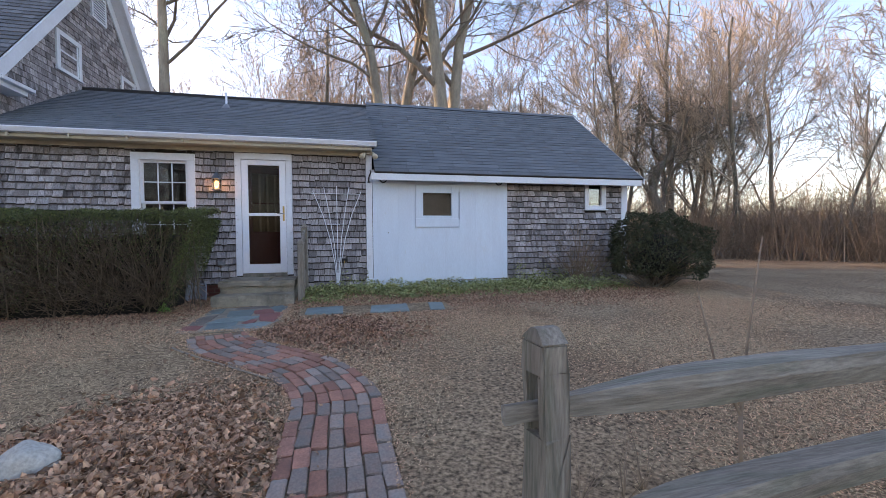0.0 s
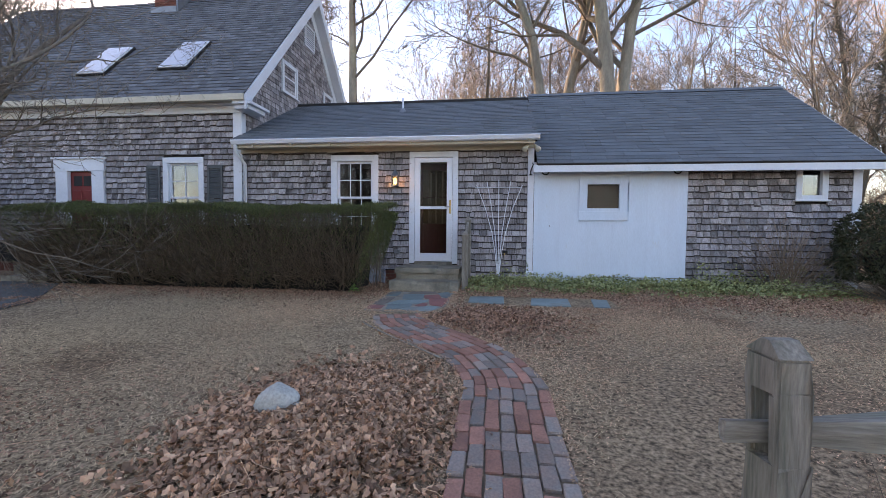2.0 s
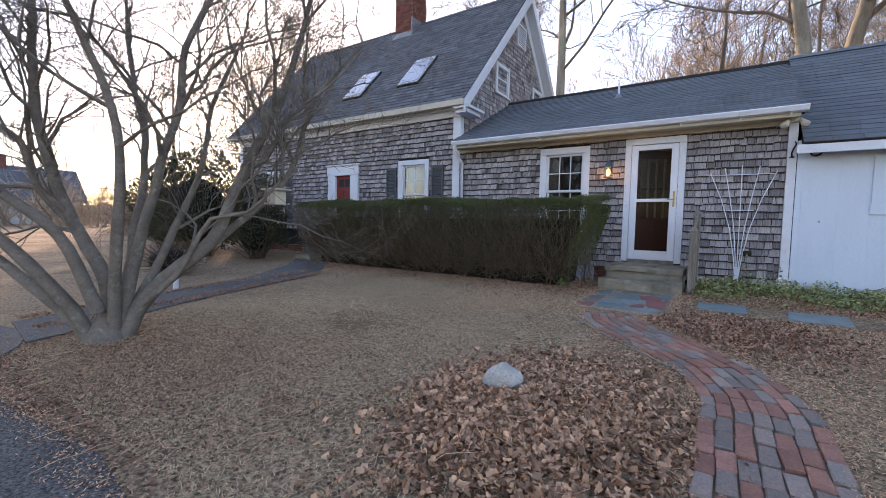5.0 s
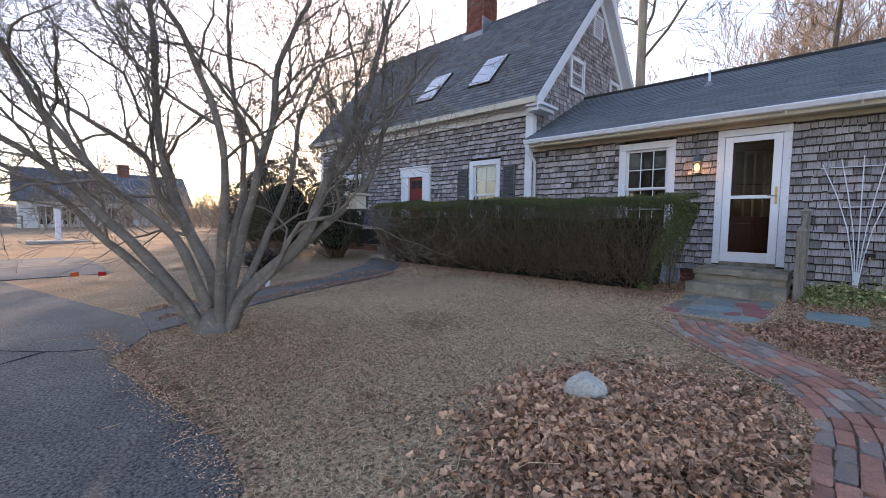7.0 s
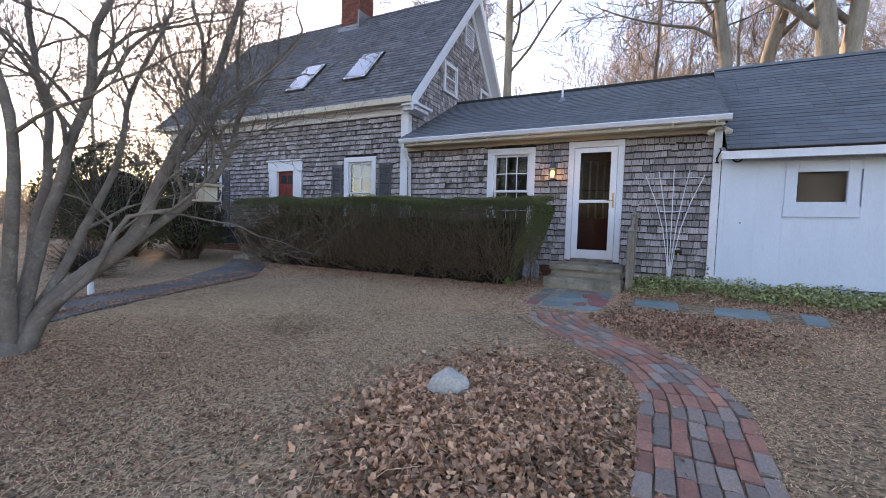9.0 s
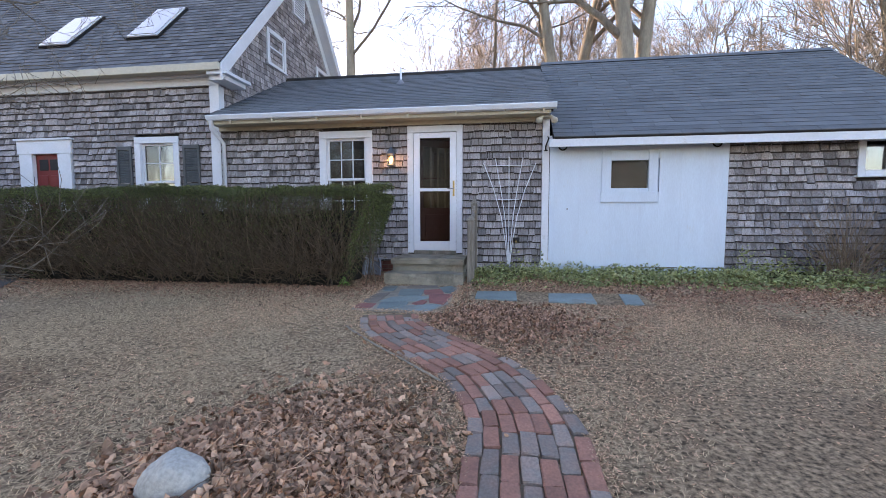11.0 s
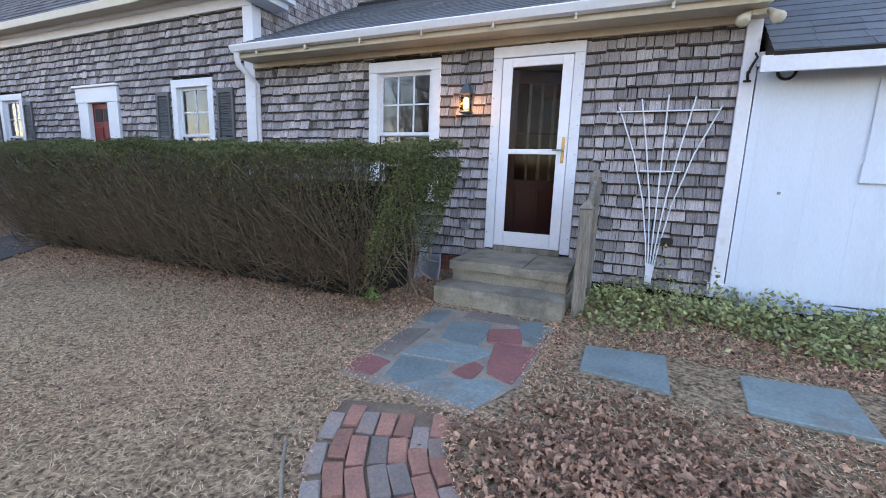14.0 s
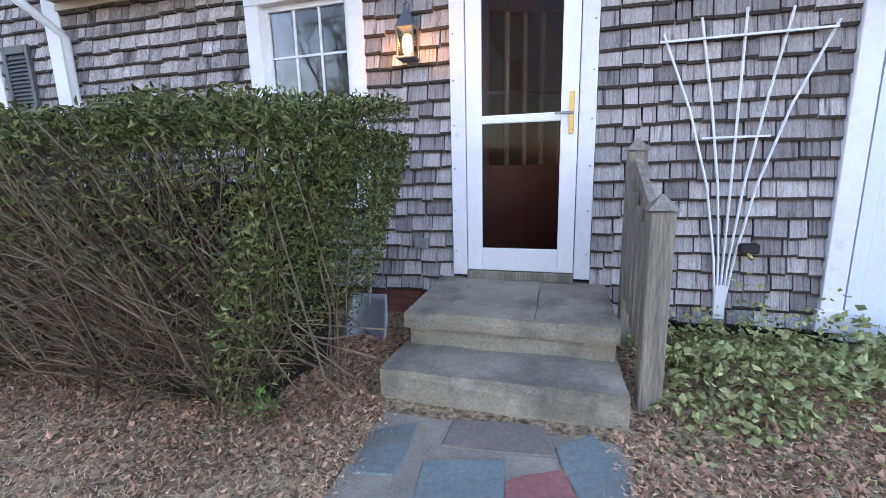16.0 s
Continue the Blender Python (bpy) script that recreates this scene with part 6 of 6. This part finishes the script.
def stem(r0, depth, *way):
    """One limb: its sideways reach and height above the foot, leaning by depth away from the drive."""
    ctrl = [FOOT + R_ * a + F_ * (depth * max(z, 0) ** 0.9) + Vector((0, 0, z)) for a, z in way]
    pts = curve_points(ctrl, 0.16)
    pts = [p + Vector((noise.noise(p * 2.2), noise.noise(p * 2.2 + Vector((9, 0, 0))), 0)) * 0.035 * min(1, i / 6) for i, p in enumerate(pts)]
    n = len(pts)
    rad = [r0 * (1 - 0.72 * (i / n) ** 0.8) * (1 + 0.10 * noise.noise(p * 5)) for i, p in enumerate(pts)]
    tubes("stem", [(pts, rad, 10)], M_bark_smooth, yt)
    for i in range(int(n * 0.3), n):
        if yr.random() < 0.55 or i == n - 1:
            axis = (pts[min(i + 1, n - 1)] - pts[i - 1]).normalized()
            side = axis.cross(Vector((yr.gauss(0, 1), yr.gauss(0, 1), yr.gauss(0, 0.4)))).normalized()
            k = 0.15 if i == n - 1 else yr.uniform(0.5, 0.9)
            yard_twig(pts[i], axis * 0.7 + side * k + Vector((0, 0, 0.1)), yr.uniform(0.8, 2.0) * (1.2 - 0.4 * i / n), rad[i] * (0.95 if i == n - 1 else yr.uniform(0.4, 0.6)), 0)


stem(0.070, 0.10, (-0.12, -0.1), (-0.28, 0.16), (-0.62, 0.48), (-1.22, 0.97), (-1.78, 1.48), (-2.15, 1.68), (-2.6, 1.92))
stem(0.072, -0.15, (-0.10, -0.1), (-0.26, 0.30), (-0.60, 0.80), (-0.98, 1.20), (-1.42, 1.70), (-2.1, 2.13), (-2.7, 2.5))
stem(0.062, 0.30, (-0.05, -0.1), (-0.10, 0.52), (-0.42, 1.05), (-0.85, 1.50), (-1.10, 2.0), (-1.85, 2.45), (-2.6, 2.85))
stem(0.078, 0.15, (-0.04, -0.1), (-0.06, 0.60), (-0.50, 1.40), (-0.76, 2.25), (-0.84, 3.1), (-0.95, 3.9), (-1.0, 4.6))
stem(0.060, -0.30, (-0.02, 0.3), (-0.22, 1.05), (-0.80, 1.62), (-1.30, 2.4), (-1.58, 3.3), (-1.62, 4.2))
stem(0.060, 0.45, (0.02, -0.1), (0.04, 0.7), (0.02, 1.7), (-0.08, 2.25), (-0.32, 3.0), (-0.52, 3.8), (-0.6, 4.5))
stem(0.066, -0.20, (0.06, -0.1), (0.16, 0.75), (0.28, 1.35), (0.33, 2.0), (0.22, 2.5), (0.02, 3.05), (-0.42, 3.7))
stem(0.068, 0.10, (0.08, -0.1), (0.20, 0.70), (0.40, 1.62), (0.60, 2.3), (0.66, 3.0), (0.98, 3.75), (1.2, 4.4))
stem(0.052, 0.40, (0.10, 0.1), (0.34, 0.75), (0.58, 1.55), (0.66, 2.0), (0.72, 2.75), (0.98, 3.7))
stem(0.088, 0.20, (0.14, -0.1), (0.24, 0.28), (0.50, 0.60), (0.92, 1.0), (1.12, 1.58), (1.48, 2.4), (1.72, 3.2), (1.88, 3.9))
stem(0.055, 0.35, (0.46, 0.55), (0.98, 1.05), (1.36, 1.42), (1.68, 1.85), (1.88, 2.7), (2.4, 3.45))
stem(0.040, 0.05, (0.30, 0.35), (0.62, 0.62), (0.75, 0.85), (0.95, 1.22), (1.30, 1.3), (1.62, 1.62))
tubes("root_flare", [([FOOT + Vector((0, 0, z)) for z in (-0.12, 0.0, 0.06, 0.16, 0.26)], [0.27, 0.205, 0.165, 0.12, 0.05], 14)], M_bark_smooth, yt)
tubes("crown", crown_l, M_bark_smooth, yt)
# bird feeder on a wire below a side branch of the yard tree
fd = root("bird_feeder", (-7.6, 5.05, 1.75), "cream box bird feeder hanging from a thin wire in the yard tree", "bird feeder")
fd.location = (-4.63, 2.40, 1.40)
part("box", boxes((-4.71, -4.55, 2.33, 2.47, 1.42, 1.56), bevel=0.004), M_cream, fd)
part("lid", boxes((-4.755, -4.505, 2.285, 2.515, 1.56, 1.585), bevel=0.005), M_cream, fd)
part("tray", boxes((-4.74, -4.52, 2.30, 2.50, 1.40, 1.42), bevel=0.004), M_cream, fd)
part("front_panel", boxes((-4.69, -4.57, 2.322, 2.329, 1.44, 1.54)), M_ivory, fd)
tubes("wire", [rod((-4.63, 2.40, 1.585), (-4.63, 2.40, 2.25), 0.003, 4)], M_iron, fd)
tubes("branch", [([Vector((-4.61, 2.64, 1.80)), Vector((-4.60, 2.52, 2.08)), Vector((-4.63, 2.40, 2.25)), Vector((-4.68, 2.25, 2.42))], [0.028, 0.022, 0.018, 0.008], 6)], M_bark_smooth, yt)

# ---- across the road ----
hs = root("far_house", (-57, 7, 0), "white cottage with a blue-grey roof across the road", "house")
part("wall", boxes((-62, -56, 1.0, 15.0, 0, 2.7)), M_siding, hs)
part("roof", prism([(-62.4, 2.6), (-55.6, 2.6), (-59, 6.0)], "y", 0.6, 15.4), M_blue_roof, hs)
part("chimney", boxes((-59.5, -58.6, 9.0, 10.0, 5.5, 7.0)), M_house_brick, hs)
for y in (2.2, 3.9, 7.2, 11.8):
    w_ = part("window", boxes((-55.99, -55.94, y, y + 1.25, 0.9 if y > 5 else 0.3, 2.2)), M_white, hs)
    part("pane", boxes((-55.935, -55.92, y + 0.12, y + 0.58, 1.0 if y > 5 else 0.4, 2.1), (-55.935, -55.92, y + 0.67, y + 1.13, 1.0 if y > 5 else 0.4, 2.1)), M_iron, w_)
part("door", boxes((-55.99, -55.93, 9.6, 10.6, 0.1, 2.2)), M_white, hs)
wp = root("white_post", (-26.1, 1.36, 0.0), "white square post on a low plinth across the road", "post")
part("shaft", boxes((-26.2, -26.0, 1.26, 1.46, 0.1, 1.55), bevel=0.02), M_white, wp)
part("plinth", boxes((-26.6, -25.6, 0.3, 2.4, 0.0, 0.14), bevel=0.03), M_stone, wp)
part("cap", boxes((-26.23, -25.97, 1.23, 1.49, 1.55, 1.6), bevel=0.01), M_white, wp)
fen = root("far_fence", (-52, -1, 0), "grey wooden rail fence beside the far cottage", "fence")
for k in range(7):
    part("post", boxes((-52.1, -51.95, -8 + 1.5 * k, -7.88 + 1.5 * k, 0, 1.2)), M_grey_wood, fen)
for z in (0.5, 1.1):
    part("rail", boxes((-52.08, -52.0, -8, 1.1, z, z + 0.12)), M_grey_wood, fen)
for x, y, m_, lab in ((-11.2, 0.35, M_orange, "small orange marker flag"), (-11.0, 0.75, M_red, "small red marker flag")):
    q_ = root("marker_flag", (x, y, 0.0), lab, "marker")
    tubes("wire", [rod((x, y, 0), (x, y, 0.16), 0.004, 5)], M_metal, q_)
    part("flag", boxes((x - 0.01, x + 0.005, y, y + 0.13, 0.08, 0.16), bevel=0.002), m_, q_)
stub = root("white_stub", (-7.6, 2.6, 0.06), "short white pipe stub beside the walkway", "pipe")
tubes("pipe", [rod((-7.6, 2.62, 0.0), (-7.6, 2.62, 0.25), 0.04, 12)], M_white, stub)
up_ = root("utility_pole", (-20.5, 9.5, 0), "wooden utility pole with sagging wires along the road", "utility pole")
tubes("pole", [rod((-20.5, 24.0, 0), (-20.5, 24.0, 9.5), 0.14, 10, 0.10)], M_grey_wood, up_)
for z in (6.2, 6.7, 7.6, 8.6):
    pts = [Vector((-20.5, 24 - 44 * k / 12, z - 0.9 * math.sin(math.pi * k / 12))) for k in range(13)]
    tubes("wire", [(pts, [0.015] * 13, 4)], M_iron, up_)
bush("road_bush", (-9.6, 3.4, 0.05), 0.7, 0.6, 0.4, 500, 0.03, M_twig, "low bare twiggy shrub near the road", 17, 260)

# ---- shingles ----
wr = random.Random(5)
EXPO = 0.118


def shingle_mesh(seed):
    r_ = random.Random(seed)
    a, b, t0, t1 = 0.0, EXPO + 0.03, 0.036, 0.003
    j = r_.uniform(-0.006, 0.006)
    c = 0.018
    vs = [(-0.5, -t0, a + c), (0.5, -t0, a + j + c), (0.5, -t1, b), (-0.5, -t1, b), (-0.5, 0.006, a), (0.5, 0.006, a + j), (0.5, 0.006, b), (-0.5, 0.006, b),
          (-0.5, -t0 + 0.005, a), (0.5, -t0 + 0.005, a + j)]
    me = bpy.data.meshes.new("shingle")
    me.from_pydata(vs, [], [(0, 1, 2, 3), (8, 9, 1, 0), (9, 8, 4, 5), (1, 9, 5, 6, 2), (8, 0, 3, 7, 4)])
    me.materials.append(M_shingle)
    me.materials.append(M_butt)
    # chamfer and underside take the painted shadow-line colour
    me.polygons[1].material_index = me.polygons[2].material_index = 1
    return me


shingle_kinds = [shingle_mesh(k) for k in range(6)]
N_PARTS = [0]


def shingle_wall(parent, x0, x1, z0, z1, holes, near):
    """Rows of cedar shingles; those within the stretch near (x0, x1) are pieces of their own."""
    v, f = [], []
    row = 0
    z = z0
    while z < z1:
        segs = [(x0, x1)]
        for h in holes:
            if h[2] - 0.02 < z + EXPO * 0.5 < h[3] + 0.02:
                segs = [s for a, b in segs for s in ((a, min(b, h[0])), (max(a, h[1]), b)) if s[1] - s[0] > 0.02]
        for a, b in segs:
            x = a + wr.uniform(0, 0.05) * 0
            while x < b - 0.015:
                w = min(wr.uniform(0.075, 0.20), b - x)
                if b - x - w < 0.05:
                    w = b - x
                zz = z + wr.gauss(0, 0.006)
                top = min(EXPO + 0.03, z1 - zz)
                g = wr.choice((0.005, 0.007, 0.012))
                yj = wr.uniform(-0.003, 0.003)
                if near and near[0] < x + w / 2 < near[1] and N_PARTS[0] < 300 and top > 0.1:
                    o = new("shingle", wr.choice(shingle_kinds))
                    o.parent = parent
                    o.location = (x + w / 2, W + yj, zz)
                    o.scale = (w - g, 1, 1)
                    N_PARTS[0] += 1
                else:
                    bb_ = len(v)
                    t0, t1 = 0.036 - yj, 0.003 - yj
                    p0, p1 = x + g / 2, x + w - g / 2
                    v += [(p0, W - t0 + 0.005, zz), (p1, W - t0 + 0.005, zz), (p1, W - t1, zz + top), (p0, W - t1, zz + top), (p0, W + 0.006, zz), (p1, W + 0.006, zz), (p1, W + 0.006, zz + top), (p0, W + 0.006, zz + top), (p0, W - t0, zz + 0.018), (p1, W - t0, zz + 0.018)]
                    f += [(bb_ + 8, bb_ + 9, bb_ + 2, bb_ + 3), (bb_, bb_ + 1, bb_ + 9, bb_ + 8), (bb_ + 1, bb_, bb_ + 4, bb_ + 5), (bb_ + 9, bb_ + 1, bb_ + 5, bb_ + 6, bb_ + 2), (bb_ + 8, bb_ + 3, bb_ + 7, bb_ + 4, bb_)]
                x += w
        z += EXPO
        row += 1
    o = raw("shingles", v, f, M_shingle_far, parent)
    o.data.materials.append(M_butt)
    # the same two faces of every shingle carry the painted shadow line
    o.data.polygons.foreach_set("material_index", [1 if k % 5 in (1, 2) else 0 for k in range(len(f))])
    o["kind"] = "stuff"


def around(o, c):
    return (o[0] - c, o[1] + c, o[2] - c, o[3] + c)


shingle_wall(wall_addition, -5.47, 0.42, 0.46, 2.86, [(DOOR[0] - 0.105, DOOR[1] + 0.105, 0.3, DOOR[3] + 0.12), around(WIN, 0.12)], (-2.55, 0.42))
shingle_wall(wall_addition, -0.915, 0.42, 0.342, 0.452, [], None)
shingle_wall(wall_shed, 3.32, 6.04, 0.36, 2.475, [(5.13, 5.65, 1.85, 2.6)], None)
shingle_wall(wall_house, HX0 + 0.12, -5.66, 0.95, 3.70, [around(HWIN, 0.12), around(HWIN2, 0.12), (-9.95, -8.69, 0.2, 2.82)], None)
# gable shingles face east
v, f = [], []
z = 3.0
while z < 7.6:
    ya, yb = max(W + 0.1, MEY + (z - MEZ + 0.25) / sl), min(BACK, 2 * MRY - MEY - (z - MEZ + 0.25) / sl)
    y = ya
    while y < yb - 0.03:
        w = min(wr.uniform(0.08, 0.2), yb - y)
        b = len(v)
        zz = z + wr.gauss(0, 0.003)
        X = HX1
        v += [(X + 0.024, y + 0.0015, zz), (X + 0.024, y + w - 0.0015, zz), (X + 0.004, y + w - 0.0015, zz + 0.155), (X + 0.004, y + 0.0015, zz + 0.155), (X - 0.004, y + 0.0015, zz), (X - 0.004, y + w - 0.0015, zz)]
        f += [(b, b + 1, b + 2, b + 3), (b + 1, b, b + 4, b + 5)]
        y += w
    z += EXPO
raw("shingles", v, f, M_shingle_far, gable_east)["kind"] = "stuff"
# foundation bricks
v, f = [], []
for k in range(6):
    z = 0.05 + 0.07 * k
    x = HX0 - (0.1 if k % 2 else 0)
    while x < -2.0:
        add_block(v, f, max(x, HX0), min(x + 0.2, -2.0), W - 0.012, W + 0.02, z, z + 0.06)
        x += 0.21
raw("bricks", v, f, M_flue, fo)["kind"] = "stuff"
